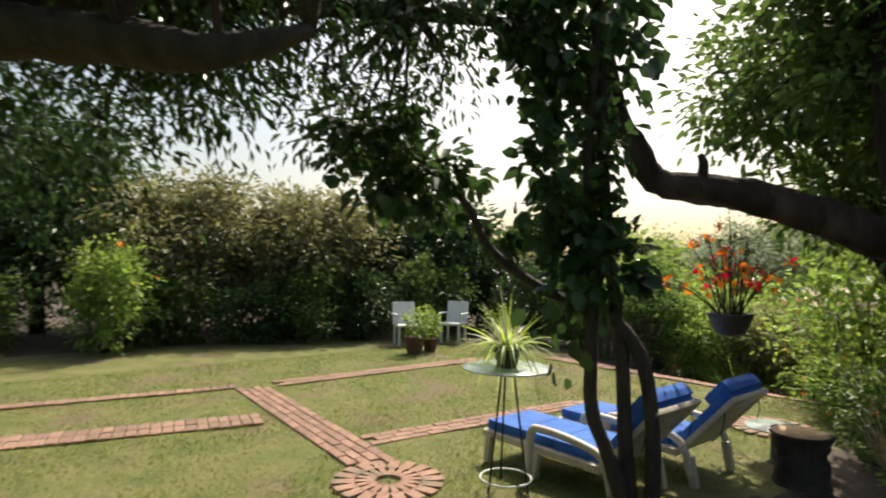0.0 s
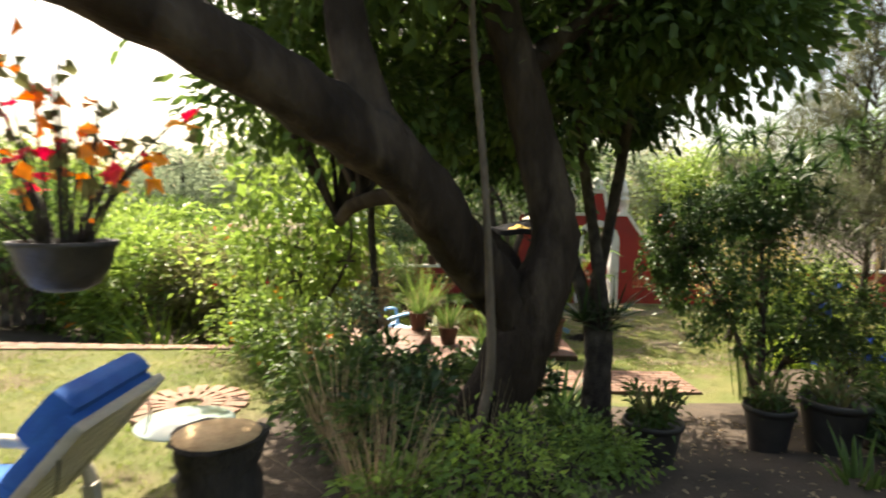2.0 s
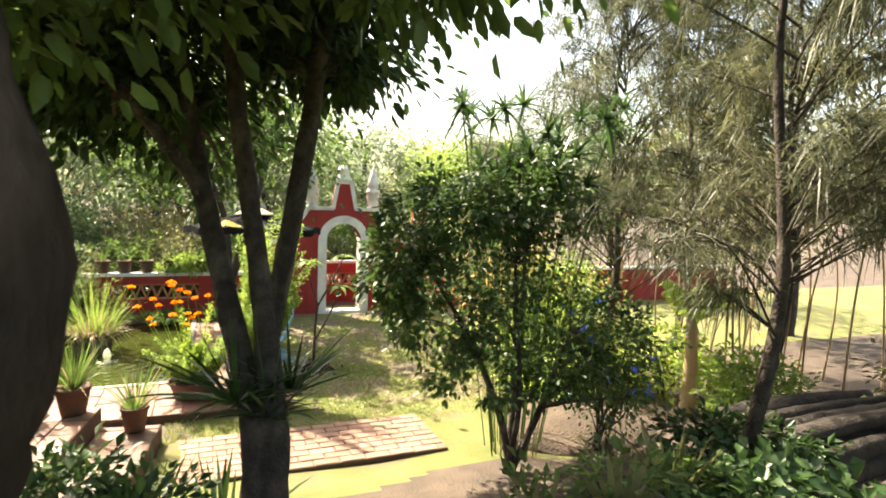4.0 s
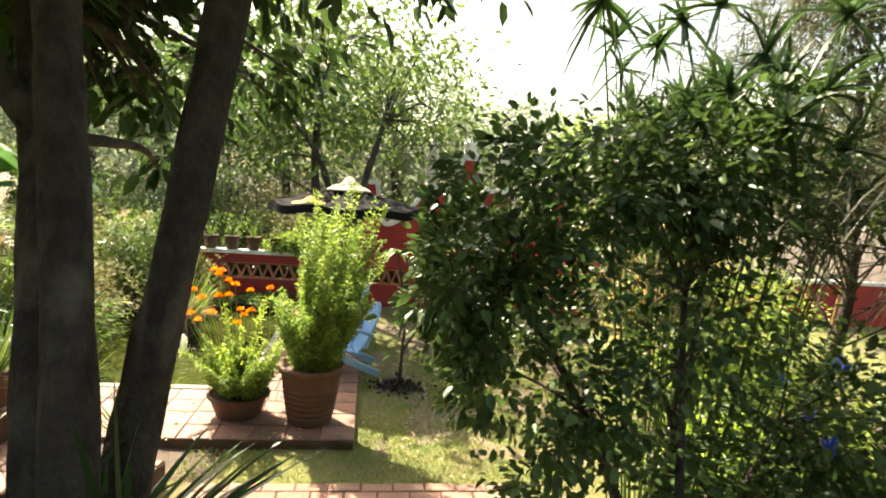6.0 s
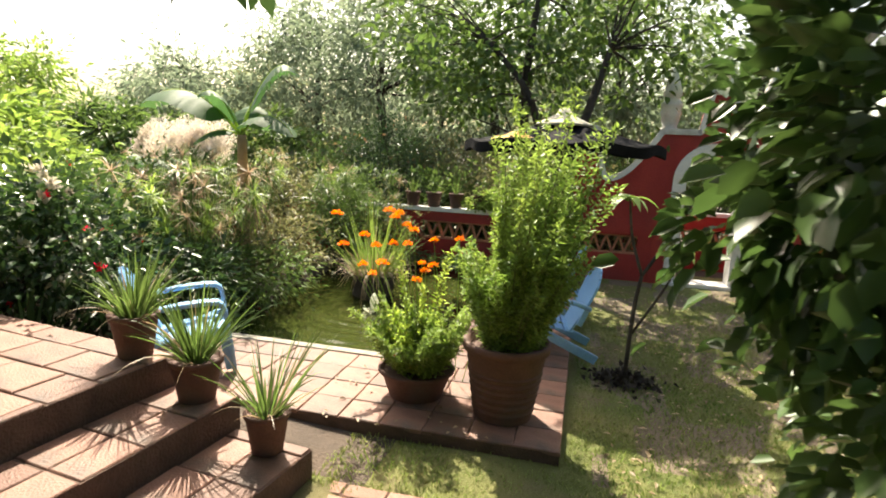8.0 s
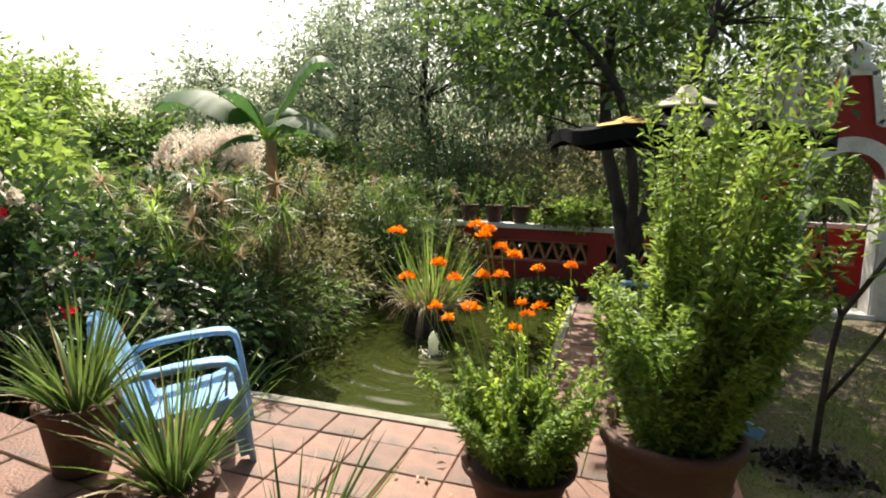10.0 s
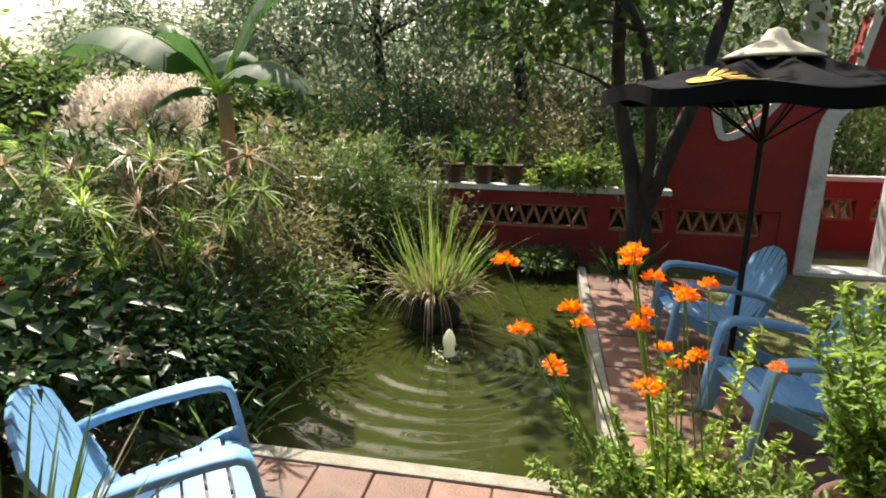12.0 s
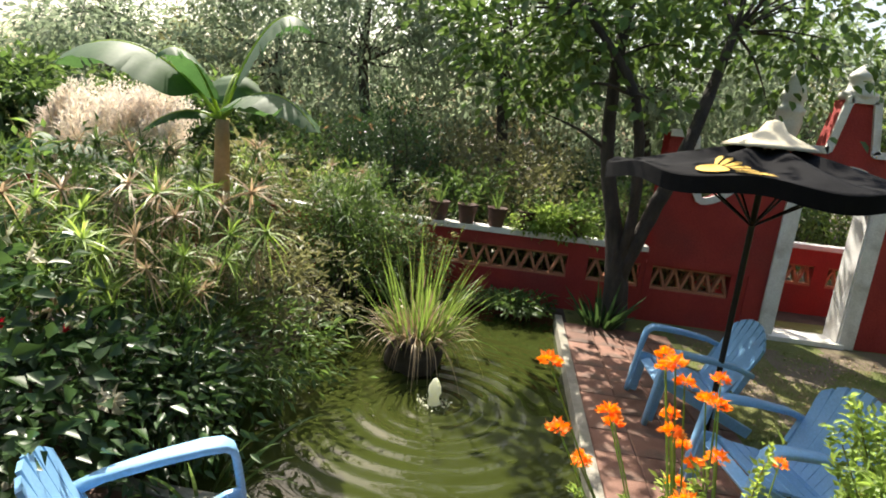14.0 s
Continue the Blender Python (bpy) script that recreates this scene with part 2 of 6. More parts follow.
def tube_np(points, radii, sides=10, rough=0.0, seed=0):
    """A round tube along points."""
    pts = np.array(points, float)
    # Catmull-Rom refinement
    fine, rad = [], []
    n = len(pts)
    for i in range(n - 1):
        p0, p1, p2, p3 = pts[max(i - 1, 0)], pts[i], pts[i + 1], pts[min(i + 2, n - 1)]
        steps = 5 if n < 14 else 2
        for s in range(steps):
            t = s / steps
            fine.append(0.5 * ((2 * p1) + (p2 - p0) * t + (2 * p0 - 5 * p1 + 4 * p2 - p3) * t * t + (3 * p1 - p0 - 3 * p2 + p3) * t ** 3))
            rad.append(radii[i] + (radii[i + 1] - radii[i]) * t)
    fine.append(pts[-1])
    rad.append(radii[-1])
    fine, rad = np.array(fine), np.array(rad)
    rs = np.random.RandomState(seed)
    tan = np.gradient(fine, axis=0)
    tan /= np.linalg.norm(tan, axis=1)[:, None] + 1e-9
    ref = np.array([0.31, 0.95, 0.05])
    u = np.cross(tan, ref)
    u /= np.linalg.norm(u, axis=1)[:, None] + 1e-9
    w = np.cross(tan, u)
    a = np.linspace(0, 2 * np.pi, sides, endpoint=False)
    wob = 1 + rough * (rs.rand(len(fine), sides) - 0.5) * 2 + rough * np.sin(a * 3 + rs.rand() * 6)[None, :]
    ring = fine[:, None] + (np.cos(a)[None, :, None] * u[:, None] + np.sin(a)[None, :, None] * w[:, None]) * (rad[:, None] * wob)[..., None]
    v = ring.reshape(-1, 3)
    m = len(fine)
    i, j = np.meshgrid(np.arange(m - 1), np.arange(sides), indexing="ij")
    j2 = (j + 1) % sides
    f = np.stack([i * sides + j, i * sides + j2, (i + 1) * sides + j2, (i + 1) * sides + j], -1).reshape(-1, 4)
    v = np.vstack([v, fine[-1], fine[0]])
    tip, bot = len(v) - 2, len(v) - 1
    k = np.arange(sides)
    caps = np.stack([(m - 1) * sides + k, (m - 1) * sides + (k + 1) % sides, np.full(sides, tip), np.full(sides, tip)], -1)
    caps2 = np.stack([(k + 1) % sides, k, np.full(sides, bot), np.full(sides, bot)], -1)
    f3 = np.vstack([np.vstack([f[:, [0, 1, 2]], f[:, [0, 2, 3]]]), caps[:, :3], caps2[:, :3]])
    return v, f3


def tube(name, points, radii, sides=10, rough=0.0, seed=0):
    return from_np(name, *tube_np(points, radii, sides, rough, seed), smooth=True)


def tubes(name, lines, sides=6, rough=0.0):
    vs, fs, n = [], [], 0
    for k, (pts, rad) in enumerate(lines):
        v, f = tube_np(pts, rad, sides, rough, k)
        vs.append(v)
        fs.append(f + n)
        n += len(v)
    return from_np(name, np.vstack(vs), np.vstack(fs), smooth=True)


def unit(v):
    return v / (np.linalg.norm(v, axis=-1, keepdims=True) + 1e-9)


def leaf_np(P, D, N, L, W, fold=0.25, droop=0.15, rounded=False):
    """Folded pointed leaves: base points, directions, normals, lengths, widths."""
    D = unit(D)
    S = unit(np.cross(D, N))
    N = np.cross(S, D)
    L, W = np.broadcast_to(L, len(P))[:, None], np.broadcast_to(W, len(P))[:, None]
    mid = P + D * L * 0.45
    a = mid + S * W * 0.5 + N * W * fold
    b = mid - S * W * 0.5 + N * W * fold
    tip = P + D * L - N * L * droop
    n = len(P)
    if rounded:
        q1, q2 = P + D * L * 0.22, P + D * L * 0.66 - N * L * droop * 0.4
        v = np.stack([P, q1 + S * W * 0.42 + N * W * fold * 0.8, q2 + S * W * 0.46 + N * W * fold * 0.8, tip, q2 - S * W * 0.46 + N * W * fold * 0.8, q1 - S * W * 0.42 + N * W * fold * 0.8], 1).reshape(-1, 3)
        k = np.arange(n)[:, None] * 6
        return v, np.vstack([k + [0, 1, 2], k + [0, 2, 3], k + [0, 3, 4], k + [0, 4, 5]])
    v = np.stack([P, a, tip, b], 1).reshape(-1, 3)
    k = np.arange(n)[:, None] * 4
    f = np.vstack([k + [0, 1, 2], k + [0, 2, 3]])
    return v, f


def blade_np(P, D, L, W, bend=0.5, seg=4, face=None):
    """Long narrow blades that bow down under their weight."""
    n = len(P)
    D = unit(D)
    L, W, bend = (np.broadcast_to(q, n)[:, None] for q in (L, W, bend))
    if face is None:
        face = np.cross(D, np.array([0, 0, 1.0]) + R.randn(n, 3) * 0.3)
    S = unit(face)
    rows = []
    for s in np.linspace(0, 1, seg + 1):
        c = P + D * L * s - np.array([0, 0, 1.0]) * bend * L * s * s
        w = W * (1 - s ** 2.5) * 0.5 + 0.0005
        rows += [c - S * w, c + S * w]
    v = np.stack(rows, 1).reshape(-1, 3)
    k = np.arange(n)[:, None] * (2 * (seg + 1))
    f = np.vstack([k + [2 * s, 2 * s + 1, 2 * s + 3, 2 * s + 2] for s in range(seg)])
    return v, f


def sphere_dirs(n):
    return unit(R.randn(n, 3))


def crown_np(c, r, clumps, per, size, aspect=0.5, spread=0.22, flat=0.5, hang=0.25, hollow=0.35, rounded=False):
    """Leaves in clumps inside an ellipsoid of centre c and radii r."""
    c, r = np.array(c, float), np.array(r, float)
    cd = sphere_dirs(clumps)
    cc = cd * (hollow + (1 - hollow) * R.rand(clumps, 1) ** 0.6)
    cc *= 1 + 0.18 * np.sin(cd[:, :1] * 5 + cd[:, 1:2] * 7 + cd[:, 2:] * 4)
    n = clumps * per
    off = R.randn(n, 3) * spread * (0.6 + 0.8 * np.repeat(R.rand(clumps, 1), per, 0))
    P = c + (np.repeat(cc, per, 0) + off) * r
    D = unit(off * r + np.repeat(cd, per, 0) * 0.1 + R.randn(n, 3) * 0.35 * r.mean() * spread * 2 + np.array([0, 0, -hang * r.mean() * spread]))
    N = unit(R.randn(n, 3) * flat + np.array([0, 0, 1.0]))
    L = size * (0.6 + 0.8 * R.rand(n))
    return leaf_np(P, D, N, L, L * aspect, rounded=rounded), c + cc * r


def joined(sets):
    n, vs, fs = 0, [], []
    for v, f in sets:
        vs.append(v)
        fs.append(f + n)
        n += len(v)
    return np.vstack(vs), np.vstack(fs)


def smooth01(x, a, b):
    t = np.clip((x - a) / (b - a), 0, 1)
    return t * t * (3 - 2 * t)


def ground_z(x, y):
    """Height of the ground: upper lawn, the path down, the lower garden and the pond's basin."""
    x, y = np.asarray(x, float), np.asarray(y, float)
    right = np.interp(y, [-60, -1.5, 0.9, 1.8, 2.9, 4.0, 5.2, 60], [0.88, 0.74, 0.62, 0.5, 0.24, 0.08, -0.1, -0.1])
    left = 0.9 - 0.42 * smooth01(y, 3.6, 4.6) - 0.5 * smooth01(y, 6.3, 7.0)
    z = left + (right - left) * smooth01(x, -1.2, 1.3)
    west = smooth01(x, -6.5, -3.5)
    z = z + (1 - west) * (0.9 - z) * (1 - smooth01(y, 5, 9) * 0.7)
    pit = smooth01(x, -1.9, -1.3) * (1 - smooth01(x, 0.82, 0.95)) * smooth01(y, 8.1, 8.3) * (1 - smooth01(y, 12.75, 12.95))
    under = (1 - smooth01(np.maximum(np.maximum(-0.60 - x, x - 0.68), np.maximum(4.6 - y, y - 6.5)), -0.05, 0.05)) * -0.12
    z = z - pit * 0.7 + under
    return z


def gz(x, y):
    return float(ground_z(x, y))

# ---------------------------------------------------------------- ground, pond, paving
def ground():
    xs = np.r_[-400, -150, -60, -30, np.arange(-16, -6, 0.5), np.arange(-6, 7, 0.1), np.arange(7, 16, 0.5), 30, 60, 150, 400]
    ys = np.r_[-400, -150, -60, -25, np.arange(-10, -3, 0.4), np.arange(-3, 14.5, 0.1), np.arange(14.5, 24, 0.5), 40, 80, 150, 400]
    X, Y = np.meshgrid(xs, ys, indexing="ij")
    Z = ground_z(X, Y) + 0.012 * np.sin(X * 3.1 + Y * 1.7) * np.cos(Y * 2.3)
    v = np.stack([X, Y, Z], -1).reshape(-1, 3)
    i, j = np.meshgrid(np.arange(len(xs) - 1), np.arange(len(ys) - 1), indexing="ij")
    n = len(ys)
    f = np.stack([i * n + j, (i + 1) * n + j, (i + 1) * n + j + 1, i * n + j + 1], -1).reshape(-1, 4)
    me = from_np("ground", v, f, smooth=True)
    me.materials.append(GRASS)
    me.materials.append(SOIL)
    me.materials.append(EARTH)
    fc = v[f].mean(1)
    x, y = fc[:, 0], fc[:, 1]
    # bare earth under the trees, beside the walk and in the beds
    wob = 0.3 * np.sin(x * 2.3) + 0.25 * np.sin(y * 3.1 + 1)
    soil = ((x > -1.3 + wob) & (y > -0.6 + wob) & (y < 4.9 + wob)) | ((x < -2.2) & (y > 4.0 + wob)) | (y > 14) | ((x < 1) & (y > 6.4))
    soil |= (x > 5.2 + wob) & (y > -3) & (y < 8)
    soil |= (x < -11.4 + wob)
    worn = (x > 2.3) & (x < 5.4) & (y > 6.9) & (y < 13) & (np.sin(x * 5.1 + y * 2.3) + np.sin(y * 4.7 - x * 3.1) + np.sin(x * 9.7) * 0.5 > 0.1)
    me.polygons.foreach_set("material_index", np.where(worn, 2, soil).astype(np.int32))
    ob = new("ground", me)
    tagged(ob, "sloping garden ground of worn lawn and bare earth", "ground", kind="structure")


ground()


def paving(name, label, cells, z, thick, mat, base_poly=None, category="pavement"):
    """Separate pieces (x, y, length, width, turn) with their tops near z, over a bed of mortar."""
    root = tagged(new(name), label, category, kind="structure")
    made = {}
    for k, (x, y, lx, ly, rz) in enumerate(cells):
        key = (round(lx, 2), round(ly, 2), k % 3)
        if key not in made:
            bm = boxes([(0, 0, -thick / 2, lx, ly, thick)])
            for vt in bm.verts:
                vt.co.x += R.uniform(-0.004, 0.004)
                vt.co.y += R.uniform(-0.004, 0.004)
            bmesh.ops.bevel(bm, geom=[e for e in bm.edges if all(q.co.z > -0.001 for q in e.verts)], offset=0.006, segments=1, affect='EDGES')
            me = bpy.data.meshes.new("brick")
            bm.to_mesh(me)
            bm.free()
            me.materials.append(mat)
            made[key] = me
        ob = new("tile" if mat is TILE else "brick", made[key])
        zz = z(x, y) if callable(z) else z
        ob.matrix_basis = pose(x, y, zz + R.uniform(-0.003, 0.003), R.uniform(-0.5, 0.5), R.uniform(-0.5, 0.5), rz + R.uniform(-0.6, 0.6))
        ob.parent = root
    if base_poly:
        bm = bmesh.new()
        fv = [bm.verts.new(p) for p in base_poly[0]]
        fc = bm.faces.new(fv)
        ext = bmesh.ops.extrude_face_region(bm, geom=[fc])
        bmesh.ops.translate(bm, vec=(0, 0, base_poly[1]), verts=[q for q in ext["geom"] if isinstance(q, bmesh.types.BMVert)])
        bmesh.ops.recalc_face_normals(bm, faces=bm.faces[:])
        part("bed", bm, MORTAR, root)
    return root


def pond():
    # lower patio beside the pond
    cells = []
    s = 0.307
    for i in range(14):
        for j in range(4):
            cells.append((-2.20 + s * (i + 0.5), 8.20 - 0.292 * (j + 0.5), s - 0.006, 0.286, 0))
    for i in range(4):
        for j in range(13):
            cells.append((0.925 + 0.293 * (i + 0.5), 8.21 + s * (j + 0.5), 0.287, s - 0.006, 0))
    paving("patio", "sunlit red clay tile patio round the pond", cells, 0.0, 0.03, TILE,
           ([(-2.2, 7.035, -0.012), (2.09, 7.035, -0.012), (2.09, 12.2, -0.012), (0.925, 12.2, -0.012), (0.925, 8.2, -0.012), (-2.2, 8.2, -0.012)], -0.2))
    bm = boxes([(-0.65, 8.255, -0.14, 3.05, 0.10, 0.30), (0.878, 10.32, -0.14, 0.085, 4.23, 0.30)], 0.012)
    part("pond_kerb", bm, KERB)
    tagged(bpy.data.objects["pond_kerb"], "pale concrete kerb of the pond", "kerb", kind="structure")
    # water with rings round the fountain
    xs, ys = np.arange(-2.6, 0.86, 0.025), np.arange(8.29, 13.0, 0.025)
    X, Y = np.meshgrid(xs, ys, indexing="ij")
    d = np.hypot(X + 0.28, Y - 9.97)
    Z = -0.13 + 0.0075 * np.sin(d * 34) * np.exp(-d * 1.0) * (d > 0.06) + 0.003 * np.sin(X * 9 + 2 * np.sin(Y * 4)) + 0.0025 * np.sin(Y * 13 + X * 5)
    v = np.stack([X, Y, Z], -1).reshape(-1, 3)
    i, j = np.meshgrid(np.arange(len(xs) - 1), np.arange(len(ys) - 1), indexing="ij")
    n = len(ys)
    f = np.stack([i * n + j, (i + 1) * n + j, (i + 1) * n + j + 1, i * n + j + 1], -1).reshape(-1, 4)
    ob = part("water", from_np("water", v, f, smooth=True), WATER)
    tagged(ob, "murky green pond water with rings of ripples", "water", kind="structure")


pond()


def steps():
    def field(x0, x1, y0, y1, lx, ly, off):
        out, row, y = [], 0, y0
        while y < y1 - 0.05:
            h = min(ly, y1 - y)
            x = x0 - (off * lx * (row % 2))
            while x < x1 - 0.02:
                a, b = max(x, x0), min(x + lx, x1)
                if b - a > 0.06:
                    out.append(((a + b) / 2, y + h / 2, b - a - 0.012, h - 0.012, 0))
                x += lx
            y += ly
            row += 1
        return out
    ct, st = math.cos(radians(-7.5)), math.sin(radians(-7.5))

    def turned(x, y):
        return -0.30 + (x + 0.30) * ct - (y - 6.52) * st, 6.52 + (x + 0.30) * st + (y - 6.52) * ct

    def flight(name, label, x0, x1, y0, y1, lx, ly, off, z, deep):
        cells = [(*turned(x, y), w, d, -7.5) for x, y, w, d, _ in field(x0, x1, y0, y1, lx, ly, off)]
        base = [(*turned(x, y), z - 0.010) for x, y in ((x0, y0), (x1, y0), (x1, y1), (x0, y1))]
        paving(name, label, cells, z, 0.035, TILE, (base, -deep))
    flight("terrace", "raised terrace of worn red clay slabs", -3.3, -0.30, 4.2, 6.52, 0.42, 0.30, 0.5, 0.53, 0.6)
    flight("upper_step", "worn red clay step below the terrace", -0.295, 0.17, 4.5, 6.54, 0.235, 0.34, 0, 0.335, 0.5)
    flight("lower_step", "worn red clay step above the lawn", 0.175, 0.72, 4.6, 6.50, 0.275, 0.36, 0, 0.14, 0.4)
    paving("brick_walk", "pink brick walk across the lower lawn", field(0.55, 3.4, 5.40, 6.40, 0.25, 0.125, 0.5), -0.055, 0.05, BRICK,
           ([(0.50, 5.40, -0.066), (3.4, 5.40, -0.066), (3.4, 6.40, -0.066), (0.50, 6.40, -0.066)], -0.2))


def garden_paths():
    cells = []

    def strip(ax, ay, bx, by, width, along=False):
        d = math.hypot(bx - ax, by - ay)
        ux, uy = (bx - ax) / d, (by - ay) / d
        rz = math.degrees(math.atan2(uy, ux))
        lx, ly = (0.21, 0.105) if along else (0.105, 0.21)
        cols = max(1, round(width / ly))
        rows = int(d / lx)
        for i in range(rows):
            for j in range(cols):
                s, o = (i + 0.5 + (0.5 if along and j % 2 else 0)) * lx, (j - (cols - 1) / 2) * ly
                cells.append((ax + ux * s - uy * o, ay + uy * s + ux * o, lx - 0.01, ly - 0.01, rz))
    strip(-3.45, -2.05, -6.95, -1.85, 0.42, True)
    strip(-5.35, -2.3, -6.0, -5.2, 0.42)
    strip(-7.05, -2.0, -7.5, -5.2, 0.21)
    strip(-4.05, -1.8, -3.85, 1.2, 0.32, True)
    strip(-6.95, -1.5, -7.0, 2.4, 0.32, True)
    strip(-6.5, 3.5, -1.9, 3.75, 0.32, True)
    for cx, cy, rad in ((-3.1, -2.15, 0.40), (-2.0, 1.95, 0.40)):
        for k in range(18):
            a = k / 18 * 2 * math.pi
            for q in (0.45, 0.85):
                cells.append((cx + math.cos(a) * rad * q, cy + math.sin(a) * rad * q, 0.17, 0.09 if q > 0.6 else 0.05, math.degrees(a)))
    root = paving("garden_path", "pale pink brick paths crossing the lawn", cells[:300], lambda x, y: gz(x, y) + 0.022, 0.05, BRICK, category="path")
    extra = cells[300:]
    if extra:
        ob = part("brick_border", boxes([(x, y, gz(x, y) + 0.0, lx, ly, 0.045, 0, 0, rz) for x, y, lx, ly, rz in extra]), BRICK, root)
        ob["kind"] = "stuff"


# ---------------------------------------------------------------- red wall and gate
WY = 13.06


def ribbon(points, width, depth, y0):
    """A flat band of rectangular section along points in the plane of the wall."""
    pts = np.array(points, float)
    t = unit(np.gradient(pts, axis=0))
    nrm = np.stack([-t[:, 1], t[:, 0]], -1)
    bm = bmesh.new()
    rings = []
    for p, q in zip(pts, nrm):
        a, b = p + q * width / 2, p - q * width / 2
        rings.append([bm.verts.new((a[0], y0 - depth, a[1])), bm.verts.new((b[0], y0 - depth, b[1])), bm.verts.new((b[0], y0, b[1])), bm.verts.new((a[0], y0, a[1]))])
    for r0, r1 in zip(rings, rings[1:]):
        for k in range(4):
            bm.faces.new((r0[k], r0[(k + 1) % 4], r1[(k + 1) % 4], r1[k]))
    bm.faces.new(rings[0][::-1])
    bm.faces.new(rings[-1])
    bmesh.ops.recalc_face_normals(bm, faces=bm.faces[:])
    return bm


def low_wall(name, x0, x1, y, panels, top=0.80, coping=True):
    """Wall with lattice openings (a, b) between z 0.33 and 0.64."""
    th = 0.16
    bits = [((x0 + x1) / 2, y + th / 2, 0.015, x1 - x0, th, 0.63), ((x0 + x1) / 2, y + th / 2, (0.64 + top) / 2, x1 - x0, th, max(top - 0.64, 0.02))]
    edges = [x0] + [e for p in panels for e in p] + [x1]
    for a, b in zip(edges[::2], edges[1::2]):
        bits.append(((a + b) / 2, y + th / 2, 0.485, b - a, th, 0.31))
    root = part(name, boxes(bits), REDWALL)
    tagged(root, "low red plastered garden wall with white coping", "wall", kind="structure")
    if coping:
        part("coping", boxes([((x0 + x1) / 2, y + th / 2, top + 0.036, x1 - x0, th + 0.06, 0.07)], 0.01), WHITE, root, "white painted coping")
    for a, b in panels:
        n = max(2, round((b - a) / 0.19))
        w = (b - a) / n
        its = [((a + b) / 2, y + th / 2, 0.345, b - a, 0.10, 0.03), ((a + b) / 2, y + th / 2, 0.625, b - a, 0.10, 0.03)]
        ang = math.degrees(math.atan2(0.26, w / 2))
        L = math.hypot(0.26, w / 2)
        for k in range(n):
            for sgn, o in ((1, 0.25), (-1, 0.75)):
                its.append((a + (k + o) * w, y + th / 2, 0.485, L, 0.09, 0.032, 0, -sgn * ang, 0))
        part("lattice", boxes(its), LATTICE, root, "zigzag brick lattice")
    return root


